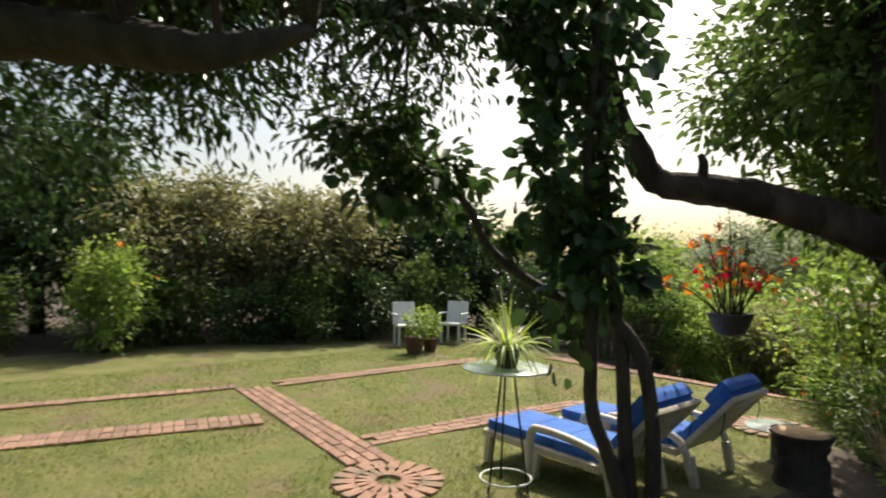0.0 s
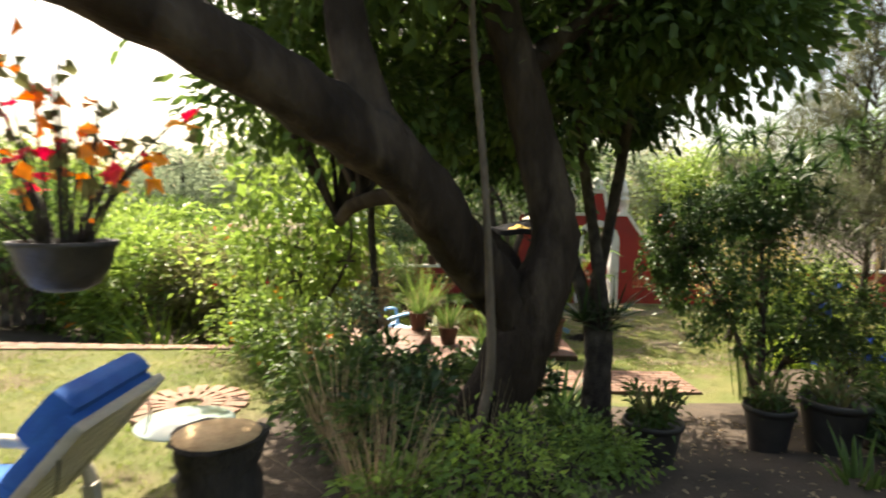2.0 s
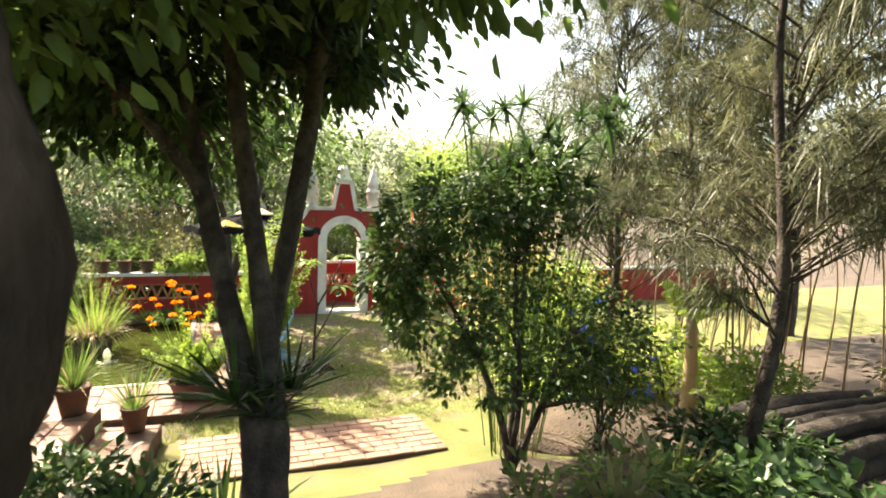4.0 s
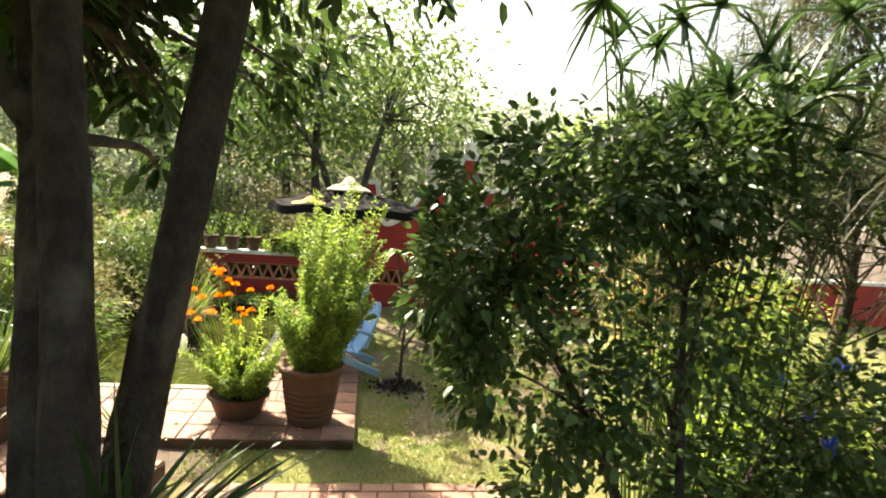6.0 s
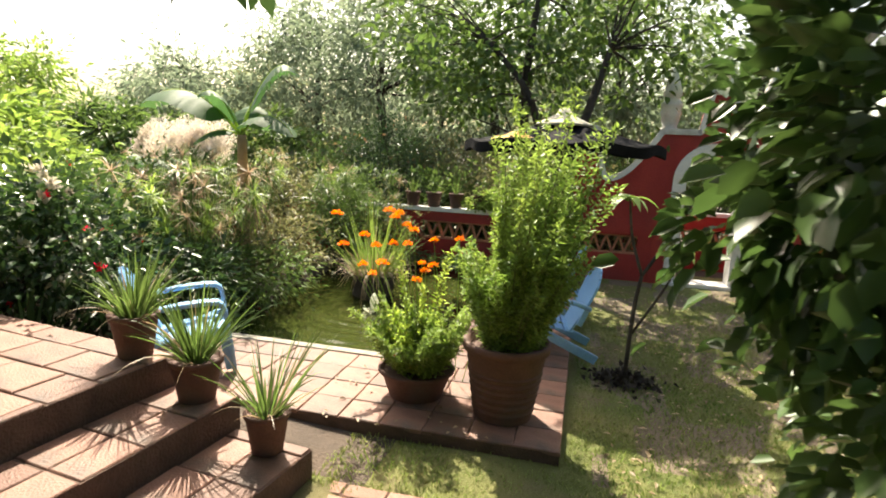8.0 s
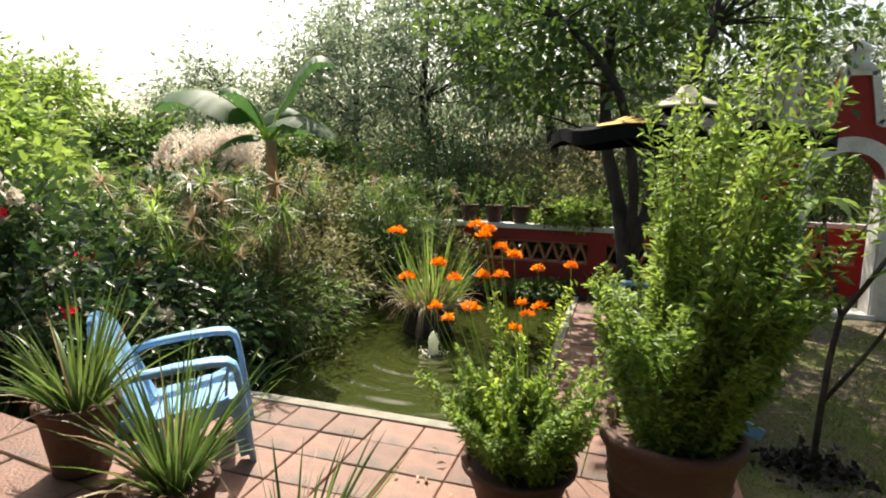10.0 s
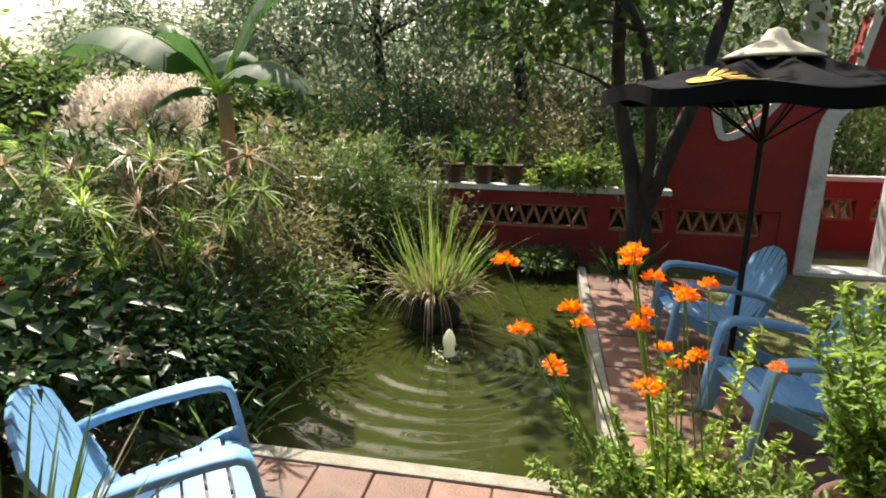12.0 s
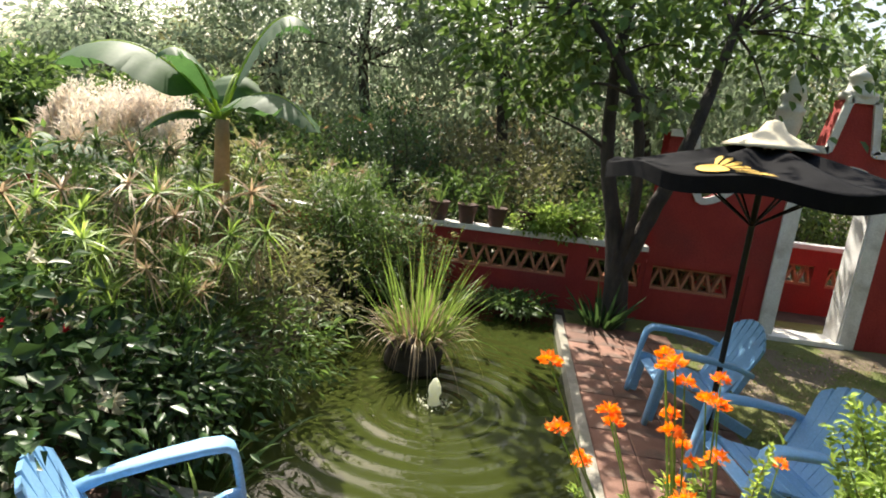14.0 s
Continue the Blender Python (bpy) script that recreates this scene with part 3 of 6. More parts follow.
def gate():
    th, cx = 0.32, 3.99
    half, spring, rin = 0.40, 1.545, 0.40

    def top(x):
        d = abs(x - cx)
        if d <= 0.26:                                    # tapering middle pinnacle
            return 2.88 if d <= 0.15 else 2.28 + (0.26 - d) / 0.11 * 0.6
        if d <= 0.80:
            return 2.28
        if d <= 1.75:                                    # hanging curve down to the side pillar
            u = (d - 0.80) / 0.95
            return 2.28 - 0.76 * math.sin(min(u * 1.25, 1) * math.pi / 2) if u < 0.8 else 1.52 + 0.75 * ((u - 0.8) / 0.2) ** 2
        return 2.30
    xs = sorted(set([cx + s * d for s in (-1, 1) for d in list(np.linspace(0, 0.40, 26)) + list(np.linspace(0.40, 0.80, 8)) + list(np.linspace(0.801, 1.75, 24)) + [0.26, 0.261, 0.15, 1.751, 2.05]]))
    bm = bmesh.new()
    cols = []
    for x in xs:
        d = abs(x - cx)
        lo = -0.3 if d < 0.8005 else 0.66
        inside = d < half - 1e-6
        if inside:
            lo = spring + math.sqrt(max(rin * rin - d * d, 0))
        cols.append([bm.verts.new((x, yy, zz)) for yy in (WY - 0.02, WY - 0.02 + th) for zz in (lo, top(x))] + [inside, x])
    for c0, c1 in zip(cols, cols[1:]):
        a0, a1, a2, a3 = c0[:4]
        b0, b1, b2, b3 = c1[:4]
        bm.faces.new((a0, b0, b1, a1))
        bm.faces.new((a2, a3, b3, b2))
        bm.faces.new((a1, b1, b3, a3))
        bm.faces.new((a0, a2, b2, b0))
    bmesh.ops.recalc_face_normals(bm, faces=bm.faces[:])
    root = part("gate_wall", bm, REDWALL)
    tagged(root, "tall red arched garden gateway with white trim", "gateway", kind="structure")
    arch = [(cx - rin - 0.09, -0.1), (cx - rin - 0.09, 0.8), (cx - rin - 0.09, spring)] + [(cx - math.cos(a) * (rin + 0.09), spring + math.sin(a) * (rin + 0.09)) for a in np.linspace(0.12, math.pi - 0.12, 22)] + [(cx + rin + 0.09, spring), (cx + rin + 0.09, 0.8), (cx + rin + 0.09, -0.1)]
    part("arch_trim", ribbon(arch, 0.18, 0.03, WY - 0.022), WHITE, root, "white painted arch band")
    lines = [(x, top(x)) for x in xs if x < cx - 0.27], [(x, top(x)) for x in xs if x > cx + 0.27], [(x, top(x)) for x in xs if abs(x - cx) < 0.262]
    for ln in lines:
        part("edge_trim", ribbon(ln, 0.085, 0.035, WY - 0.021), WHITE, root, "white painted edge band")
    part("jamb", boxes([(cx + s * (rin - 0.008), WY + th / 2 - 0.02, 0.72, 0.02, th + 0.004, 1.8) for s in (-1, 1)]), WHITE, root, "white painted jamb")
    part("sill", boxes([(cx, WY + 0.1, -0.07, 0.9, 0.4, 0.06)], 0.01), WHITE, root)
    for s in (-1, 1):
        prof = [(0.13, 0), (0.13, 0.05), (0.10, 0.08), (0.13, 0.16), (0.15, 0.28), (0.14, 0.36), (0.16, 0.38), (0.16, 0.43), (0.12, 0.46), (0.11, 0.52), (0.145, 0.55), (0.13, 0.62), (0.075, 0.80), (0.02, 0.98), (0.0, 1.0)]
        part("finial", lathe(prof, 16, cx + s * 0.70, WY + 0.12, 2.28), WHITE, root, "white turned finial")
    part("pinnacle_cap", lathe([(0.17, 0), (0.20, 0.03), (0.20, 0.08), (0.13, 0.12), (0.12, 0.22), (0.15, 0.25), (0.13, 0.30), (0.0, 0.42)], 12, cx, WY + 0.12, 2.88), WHITE, root)


def lathe(profile, sides, x=0, y=0, z=0):
    bm = bmesh.new()
    rings = []
    for r, h in profile:
        rings.append([bm.verts.new((x + max(r, 0.0005) * math.cos(2 * math.pi * k / sides), y + max(r, 0.0005) * math.sin(2 * math.pi * k / sides), z + h)) for k in range(sides)])
    for r0, r1 in zip(rings, rings[1:]):
        for k in range(sides):
            f = bm.faces.new((r0[k], r0[(k + 1) % sides], r1[(k + 1) % sides], r1[k]))
            f.smooth = True
    bm.faces.new(rings[0][::-1])
    bm.faces.new(rings[-1])
    bmesh.ops.recalc_face_normals(bm, faces=bm.faces[:])
    return bm


gate()
low_wall("wall_west", -7.0, 1.935, WY, [(-3.9, -2.6), (-2.3, -0.9), (-0.62, 0.96), (1.22, 1.88)])
low_wall("wall_wing_west", 1.94, 3.189, WY, [(2.03, 2.99)], top=0.655, coping=False)
low_wall("wall_wing_east", 4.791, 6.04, WY, [(4.98, 5.9)], top=0.655, coping=False)
low_wall("wall_east", 6.055, 16.0, WY, [(6.3, 7.9), (8.2, 9.8), (10.1, 11.7)])
low_wall("wall_back", 2.2, 8.0, WY + 1.5, [(2.4, 3.5), (3.6, 4.7), (4.9, 6.0)], top=0.88)


# ---------------------------------------------------------------- plants
def shrub(name, label, x, y, rx, ry, h, mat, clumps=60, per=40, size=0.06, aspect=0.5, z=None, low=0.1, stems=6, category="shrub", spread=0.2, hang=0.2, extra=(), bark=GREYBARK, hollow=0.35):
    """A leafy shrub: stems that fork towards the clumps, and a crown of leaves."""
    z = gz(x, y) if z is None else z
    root = thing(name, x, y, z, label, category)
    c = (0, 0, low + (h - low) / 2)
    (v, f), cc = crown_np(c, (rx, ry, (h - low) / 2), clumps, per, size, aspect, spread, hang=hang, hollow=hollow)
    part("crown", from_np("crown", v, f), mat, root)
    lines = []
    for k in range(stems):
        a = k / max(stems, 1) * 6.28 + R.rand()
        target = cc[R.randint(len(cc))]
        b = np.array([math.cos(a) * 0.05, math.sin(a) * 0.05, -0.05])
        m = b + (target - b) * 0.5 + R.randn(3) * 0.06 * h
        r = 0.006 + 0.010 * h
        lines.append(([b, m, target], [r, r * 0.7, r * 0.3]))
        for q in range(3):
            t2 = cc[R.randint(len(cc))]
            lines.append(([m, (m + t2) / 2 + R.randn(3) * 0.04 * h, t2], [r * 0.6, r * 0.4, r * 0.15]))
    if lines:
        part("stems", tubes("stems", lines, 5, 0.1), bark, root)
    for nm, m2, count, sz in extra:
        k = R.randint(len(cc), size=count)
        d = unit(cc[k] - np.array(c))
        P = cc[k] + d * 0.12 * np.array([rx, ry, h / 2]) + R.randn(count, 3) * 0.02
        P, d = np.repeat(P, 7, 0), np.repeat(d, 7, 0)
        v, f = leaf_np(P, d * 0.5 + R.randn(len(P), 3) * 0.6 + [0, 0, 0.2], sphere_dirs(len(P)), sz * (0.7 + 0.6 * R.rand(len(P))), sz * 0.5)
        part(nm, from_np(nm, v, f), m2, root)
    return root


def tuft(name, label, x, y, n, length, width, mat, z=None, lean=0.5, bend=0.5, base=0.06, category="plant", parent=None, seg=5):
    """A clump of long blades."""
    z = gz(x, y) if z is None else z
    a = R.rand(n) * 6.283
    rr = np.sqrt(R.rand(n))
    P = np.stack([np.cos(a) * rr * base, np.sin(a) * rr * base, np.zeros(n)], -1)
    D = np.stack([np.cos(a) * lean * rr, np.sin(a) * lean * rr, np.ones(n)], -1) + R.randn(n, 3) * 0.12
    L = length * (0.45 + 0.65 * R.rand(n))
    v, f = blade_np(P, D, L, width * (0.7 + 0.5 * R.rand(n)), bend * (0.3 + 1.2 * R.rand(n)) * rr, seg)
    if parent:
        ob = part(name, from_np(name, v, f, True), mat, parent)
        ob.location = (0, 0, z)
        return ob
    root = thing(name, x, y, z, label, category)
    part("blades", from_np("blades", v, f, True), mat, root)
    return root


def papyrus(x, y, n, h, z=None, label="clump of papyrus with dry umbrella heads beside the pond", mat=None, head=0.2, dry=0.22, name="papyrus", width=0.009, low=0.55, lean=0.45):
    """Stems with a spray of fine rays at each top."""
    z = gz(x, y) if z is None else z
    root = thing(name, x, y, z, label, "plant")
    lines, tops, dirs = [], [], []
    for k in range(n):
        a, q = R.rand() * 6.28, math.sqrt(R.rand())
        b = np.array([math.cos(a) * q * 0.3, math.sin(a) * q * 0.3, 0])
        hh = h * R.uniform(low, 1.05)
        t = b + np.array([math.cos(a) * q * hh * lean, math.sin(a) * q * hh * lean, hh])
        lines.append(([b, (b + t) / 2 + [0, 0, 0.05 * h], t], [0.006, 0.005, 0.004]))
        tops.append(t)
        dirs.append(unit(t - b))
    part("stalks", tubes("stalks", lines, 4), LEAF_MID, root)
    T, Dn = np.array(tops), np.array(dirs)
    m = 26
    P = np.repeat(T, m, 0)
    D = np.repeat(Dn, m, 0) * 0.45 + sphere_dirs(len(P)) * 0.9
    cut = int(n * (1 - dry)) * m
    for nm, sl, mt in (("green_heads", slice(0, cut), mat or LEAF_MID), ("dry_heads", slice(cut, None), LEAF_DRY)):
        if len(P[sl]):
            v, f = blade_np(P[sl], D[sl], head * (0.7 + 0.6 * R.rand(len(P[sl]))), width, 0.35, 3)
            part(nm, from_np(nm, v, f), mt, root)
    return root


def branches(starts, cc, r0, rnd=0.15):
    """Limbs from the points of starts to clumps of a crown."""
    lines = []
    for t in cc:
        s = min(starts, key=lambda q: np.linalg.norm(np.array(q[0]) - t))
        p = np.array(s[0], float)
        d = np.linalg.norm(t - p)
        m = p + (t - p) * 0.5 + R.randn(3) * rnd * d * 0.3 + [0, 0, 0.08 * d]
        r = min(r0, s[1] * 0.6)
        lines.append(([p, m, t], [r, r * 0.55, r * 0.15]))
    return lines


def tree(name, label, trunk, radii, crowns, mat, bark, size=0.08, aspect=0.45, hang=0.4, limbs=(), branch=0.03, spread=0.2, sides=12, category="tree", every=3, rounded=False):
    """A trunk and limbs along points, and crowns (centre, radii, clumps, leaves a clump)."""
    x, y, z = trunk[0]
    root = thing(name, x, y, z, label, category)
    o = np.array([x, y, z])
    part("trunk", tube("trunk", np.array(trunk) - o, radii, sides, 0.09, 3), bark, root)
    starts = [(np.array(p) - o, r) for p, r in zip(trunk[len(trunk) // 2:], radii[len(trunk) // 2:])]
    for k, (pts, rad) in enumerate(limbs):
        part("limb", tube("limb", np.array(pts) - o, rad, sides, 0.11, k), bark, root)
        starts += [(np.array(p) - o, r) for p, r in zip(pts[1:], rad[1:])]
    sets, cc = [], []
    for c, r, n, per in crowns:
        s, q = crown_np(np.array(c) - o, r, n, per, size, aspect, spread, hang=hang, rounded=rounded)
        sets.append(s)
        cc.append(q[::every])
    if sets:
        part("crown", from_np("crown", *joined(sets)), mat, root)
        part("branches", tubes("branches", branches(starts, np.vstack(cc), branch), 5, 0.08), bark, root)
    return root


def pot(name, label, x, y, z, r, h, mat, ribs=0, group="", taper=0.72, soil=True):
    prof = [(r * taper, 0), (r * taper * 1.02, 0.01)]
    n = 72 if ribs else 18
    for k in range(1, n):
        t = k / n
        rr = r * (taper + (1 - taper) * t)
        if ribs and 0.12 < t < 0.75:
            rr += 0.009 * math.sin(t * ribs * math.pi * 2)
        prof.append((rr, h * 0.88 * t))
    prof += [(r, h * 0.88), (r * 1.08, h * 0.89), (r * 1.09, h * 0.99), (r * 1.06, h), (r * 0.97, h), (r * 0.93, h * 0.9)]
    root = thing(name, x, y, z, label, "plant pot", group)
    part("pot_body", lathe(prof, 28), mat, root)
    part("potting_soil", lathe([(r * 0.94, h * 0.86), (r * 0.5, h * 0.90), (0, h * 0.91)], 16), SOIL, root)
    return root


# ---------------------------------------------------------------- furniture
def resin_chair(x, y, rz, label):
    """Low slatted resin garden chair with a fan back; it faces its own +x."""
    root = thing("garden_chair", x, y, 0.003, label, "chair", "blue chairs by the pond", rz)
    back = thing_part("backrest", root)
    n, tilt = 7, -25
    for k in range(n):
        o = (k - (n - 1) / 2) / n
        L = 0.65 - 0.60 * o * o
        bm = bmesh.new()
        rows = 6
        for face in (-0.010, 0.010):                      # tapered slat with a rounded head
            for j in range(rows + 1):
                u = j / rows
                w = (0.031 + 0.014 * u) * (1.0 if u < 0.95 else 0.72)
                dip = 0.62 * 0.028 * (o * 6)                # heads follow the fan's arc
                for sg in (-1, 1):
                    bm.verts.new((face - 0.05 * u * (1 - u), sg * w, L * u - (dip * sg * 0.5 if j == rows else 0)))
        bm.verts.ensure_lookup_table()
        vv = bm.verts
        m = 2 * (rows + 1)
        for j in range(rows):
            p = 2 * j
            for q in ((p, p + 1, p + 3, p + 2), (m + p, m + p + 2, m + p + 3, m + p + 1), (p, p + 2, m + p + 2, m + p), (p + 1, m + p + 1, m + p + 3, p + 3)):
                bm.faces.new([vv[i] for i in q])
        bm.faces.new([vv[i] for i in (0, m, m + 1, 1)])
        e = 2 * rows
        bm.faces.new([vv[i] for i in (e, e + 1, m + e + 1, m + e)])
        bmesh.ops.recalc_face_normals(bm, faces=bm.faces[:])
        ob = part("back_slat", bm, BLUE, back)
        ob.matrix_basis = pose(-0.16, o * 0.46, 0.25, 0, tilt, 0) @ pose(0, 0, 0, -o * 17, 0, 0)
    part("back_band", boxes([(-0.224, 0, 0.36, 0.022, 0.45, 0.05, 0, tilt, 0)], 0.008), BLUE, back)
    part("back_band", boxes([(-0.373, 0, 0.68, 0.022, 0.52, 0.045, 0, tilt, 0)], 0.008), BLUE, back)
    for k in range(6):
        t = k / 5
        part("seat_slat", boxes([(-0.16 + 0.45 * t, 0, 0.265 + 0.095 * t - 0.04 * (t == 1), 0.080, 0.50, 0.022, 0, -10 + 34 * (t == 1), 0)], 0.008), BLUE, root)
    for s in (-1, 1):
        bm = bmesh.new()
        prof = [(-0.33, 0.505, 0.028), (-0.20, 0.553, 0.034), (0.0, 0.585, 0.046), (0.18, 0.602, 0.054), (0.262, 0.598, 0.052), (0.298, 0.572, 0.045), (0.312, 0.53, 0.036), (0.335, 0.40, 0.030), (0.362, 0.20, 0.027), (0.385, 0.0, 0.025)]
        rings = []
        for i, (px, pz, hw) in enumerate(prof):             # armrest that bends down into the front leg
            q0, q1 = prof[max(i - 1, 0)], prof[min(i + 1, len(prof) - 1)]
            dx, dz = q1[0] - q0[0], q1[1] - q0[1]
            dl = math.hypot(dx, dz)
            nx, nz = -dz / dl * 0.017, dx / dl * 0.017
            rings.append([bm.verts.new((px + nx * a, s * 0.305 + hw * b, pz + nz * a)) for a, b in ((1, -0.86), (1, 0.86), (0.5, 1), (-0.8, 1), (-1, 0.86), (-1, -0.86), (-0.8, -1), (0.5, -1))])
        for r0, r1 in zip(rings, rings[1:]):
            for i in range(8):
                bm.faces.new((r0[i], r0[(i + 1) % 8], r1[(i + 1) % 8], r1[i])).smooth = True
        bm.faces.new(rings[0][::-1])
        bm.faces.new(rings[-1])
        bmesh.ops.recalc_face_normals(bm, faces=bm.faces[:])
        part("armrest", bm, BLUE, root)
        part("front_leg", boxes([(0.325, s * 0.272, 0.20, 0.075, 0.03, 0.36, 0, -9, 0)], 0.01), BLUE, root)
        part("rear_leg", boxes([(-0.07, s * 0.258, 0.180, 0.78, 0.032, 0.085, 0, -25, 0)], 0.012), BLUE, root)
        part("arm_support", boxes([(-0.27, s * 0.29, 0.43, 0.05, 0.04, 0.18, 0, -22, 0)], 0.01), BLUE, root)
    return root


def thing_part(name, parent):
    ob = new(name)
    ob.parent = parent
    return ob


def lounger(x, y, rz, label):
    """Resin sun lounger with a blue cushion, its back raised; the head end points to its own -x."""
    root = thing("sun_lounger", x, y, gz(x, y), label, "sun lounger", "loungers on the lawn", rz)
    root.scale = (0.94, 1.0, 0.9)
    part("frame", boxes([(0.55, s * 0.30, 0.26, 1.25, 0.05, 0.06) for s in (-1, 1)] + [(1.15, 0, 0.26, 0.05, 0.6, 0.06)], 0.012), CREAM, root)
    for k in range(9):
        part("seat_slat", boxes([(0.0 + k * 0.135, 0, 0.285, 0.11, 0.56, 0.02)], 0.005), CREAM, root)
    back = thing_part("backrest", root)
    B = pose(-0.06, 0, 0.25, 0, 50, 0)
    for s in (-1, 1):
        ob = part("back_rail", boxes([(-0.34, s * 0.28, 0, 0.70, 0.06, 0.05)], 0.014), CREAM, back)
        ob.matrix_basis = B
    for k in range(9):
        ob = part("back_slat", boxes([(-0.04 - k * 0.077, 0, 0, 0.06, 0.52, 0.022)], 0.006), CREAM, back)
        ob.matrix_basis = B
    ob = part("head_rail", boxes([(-0.70, 0, 0.0, 0.06, 0.62, 0.05)], 0.02), CREAM, back)
    ob.matrix_basis = B
    # padded cushion: a row of quilted sections
    for a, b, m in ((0.02, 1.16, pose(0, 0, 0.30)), (-0.72, 0.0, B @ pose(0, 0, 0.02))):
        n = max(2, round((b - a) / 0.42))
        for k in range(n):
            u0, u1 = a + (b - a) * k / n, a + (b - a) * (k + 1) / n
            ob = part("cushion", boxes([((u0 + u1) / 2, 0, 0.035, u1 - u0 + 0.004, 0.56, 0.095)], 0.035), CUSHION, root, "bright blue quilted cushion section")
            ob.matrix_basis = m
    pl = boxes([(-0.64, 0, 0.115, 0.25, 0.56, 0.13)], 0.058)
    ob = part("head_pillow", pl, CUSHION, root, "bright blue rolled head pillow")
    ob.matrix_basis = B
    for s in (-1, 1):
        part("armrest", tube("armrest", [(0.60, s * 0.34, 0.05), (0.57, s * 0.345, 0.40), (0.45, s * 0.35, 0.46), (0.1, s * 0.35, 0.44), (-0.12, s * 0.34, 0.36), (-0.2, s * 0.34, 0.10)], [0.035, 0.035, 0.034, 0.034, 0.032, 0.03], 8), CREAM, root)
        for lx in (1.1, 0.55, -0.2):
            part("leg", boxes([(lx, s * 0.31, 0.13, 0.065, 0.055, 0.26, 0, 10 if lx < 0 else -6, 0)], 0.012), CREAM, root)
    for s in (-1, 1):
        part("tie", tube("tie", [(-0.43, s * 0.27, 0.76), (-0.46, s * 0.32, 0.64), (-0.43, s * 0.32, 0.50)], [0.006, 0.005, 0.004], 5), BLACKMETAL, root, "black cushion tie")
    return root


def umbrella(x, y, z0):
    root = thing("patio_umbrella", x, y, z0, "open black canvas patio umbrella with a cream vent cap", "umbrella")
    n, rings = 96, 16
    rad, rim, peak = 1.06, 1.95, 2.21
    bm = bmesh.new()
    grid = []
    for i in range(rings + 1):
        row = []
        t = 0.16 + 0.84 * i / rings
        for k in range(n):
            a = 2 * math.pi * k / n
            scal = 1 - 0.055 * (math.sin(a * 4) ** 2) * t * t
            zz = peak - (peak - rim) * t ** 1.15 - 0.07 * math.sin(t * math.pi) * (math.sin(a * 4) ** 2) * 1.0 + 0.045 * (math.sin(a * 4) ** 2) * t ** 3
            row.append(bm.verts.new((math.cos(a) * rad * t * scal, math.sin(a) * rad * t * scal, zz)))
        grid.append(row)
    for r0, r1 in zip(grid, grid[1:]):
        for k in range(n):
            bm.faces.new((r0[k], r1[k], r1[(k + 1) % n], r0[(k + 1) % n])).smooth = True
    val = [bm.verts.new((q.co.x * 1.0, q.co.y * 1.0, q.co.z - 0.10)) for q in grid[-1]]
    for k in range(n):
        bm.faces.new((grid[-1][k], val[k], val[(k + 1) % n], grid[-1][(k + 1) % n]))
    canopy = part("canopy", bm, BLACKCLOTH, root)
    canopy.modifiers.new("cloth", 'SOLIDIFY').thickness = 0.006
    cap = lathe([(0.31, 2.165), (0.28, 2.19), (0.18, 2.235), (0.09, 2.28), (0.05, 2.345), (0.0, 2.36)], 32)
    part("vent", cap, CREAMCLOTH, root, "cream canvas vent cap")
    part("pole", tube("pole", [(0, 0, 0), (0, 0, 1.2), (0, 0, 2.22)], [0.021, 0.021, 0.021], 12), BLACKMETAL, root)
    for k in range(8):
        a = 2 * math.pi * k / 8
        e = (math.cos(a) * rad * 0.98, math.sin(a) * rad * 0.98, rim - 0.012)
        rib = part("rib", tube("rib", [(0, 0, 2.12), (e[0] * 0.5, e[1] * 0.5, 1.99), e], [0.009, 0.009, 0.007], 6), BLACKMETAL, root)
        part("strut", tube("strut", [(0, 0, 1.62), (e[0] * 0.5, e[1] * 0.5, 1.97)], [0.008, 0.008], 6), BLACKMETAL, rib)
    # printed sun emblem on the panel towards the pond's near side
    for az in (-121, 59):
        a0 = radians(az)

        def on(t, a):
            zz = peak - (peak - rim) * t ** 1.15 - 0.07 * math.sin(t * math.pi) * (math.sin(a * 4) ** 2) + 0.045 * (math.sin(a * 4) ** 2) * t ** 3
            scal = 1 - 0.055 * (math.sin(a * 4) ** 2) * t * t
            return (math.cos(a) * rad * t * scal, math.sin(a) * rad * t * scal, zz + 0.014)
        bm = bmesh.new()
        for k in range(9):
            q = radians(-8 + k * 14.5)
            ring = [(r_, q + w_) for r_, w_ in ((0.075, -0.075), (0.14, -0.085), (0.20, -0.075), (0.222, 0.0), (0.20, 0.075), (0.14, 0.085), (0.075, 0.075))]
            vs = [bm.verts.new(on(0.85 - r_ * math.sin(w_) * 1.25, a0 - 0.13 + r_ * math.cos(w_) * 1.75)) for r_, w_ in ring]
            bm.faces.new(vs)
        vs = [bm.verts.new(on(0.85 - 0.085 * math.sin(w_), a0 - 0.14 + 0.10 * math.cos(w_))) for w_ in np.linspace(0, 6.283, 18, endpoint=False)]
        bm.faces.new(vs)
        part("emblem", bm, GOLD, root, "yellow printed sun emblem")
    return root


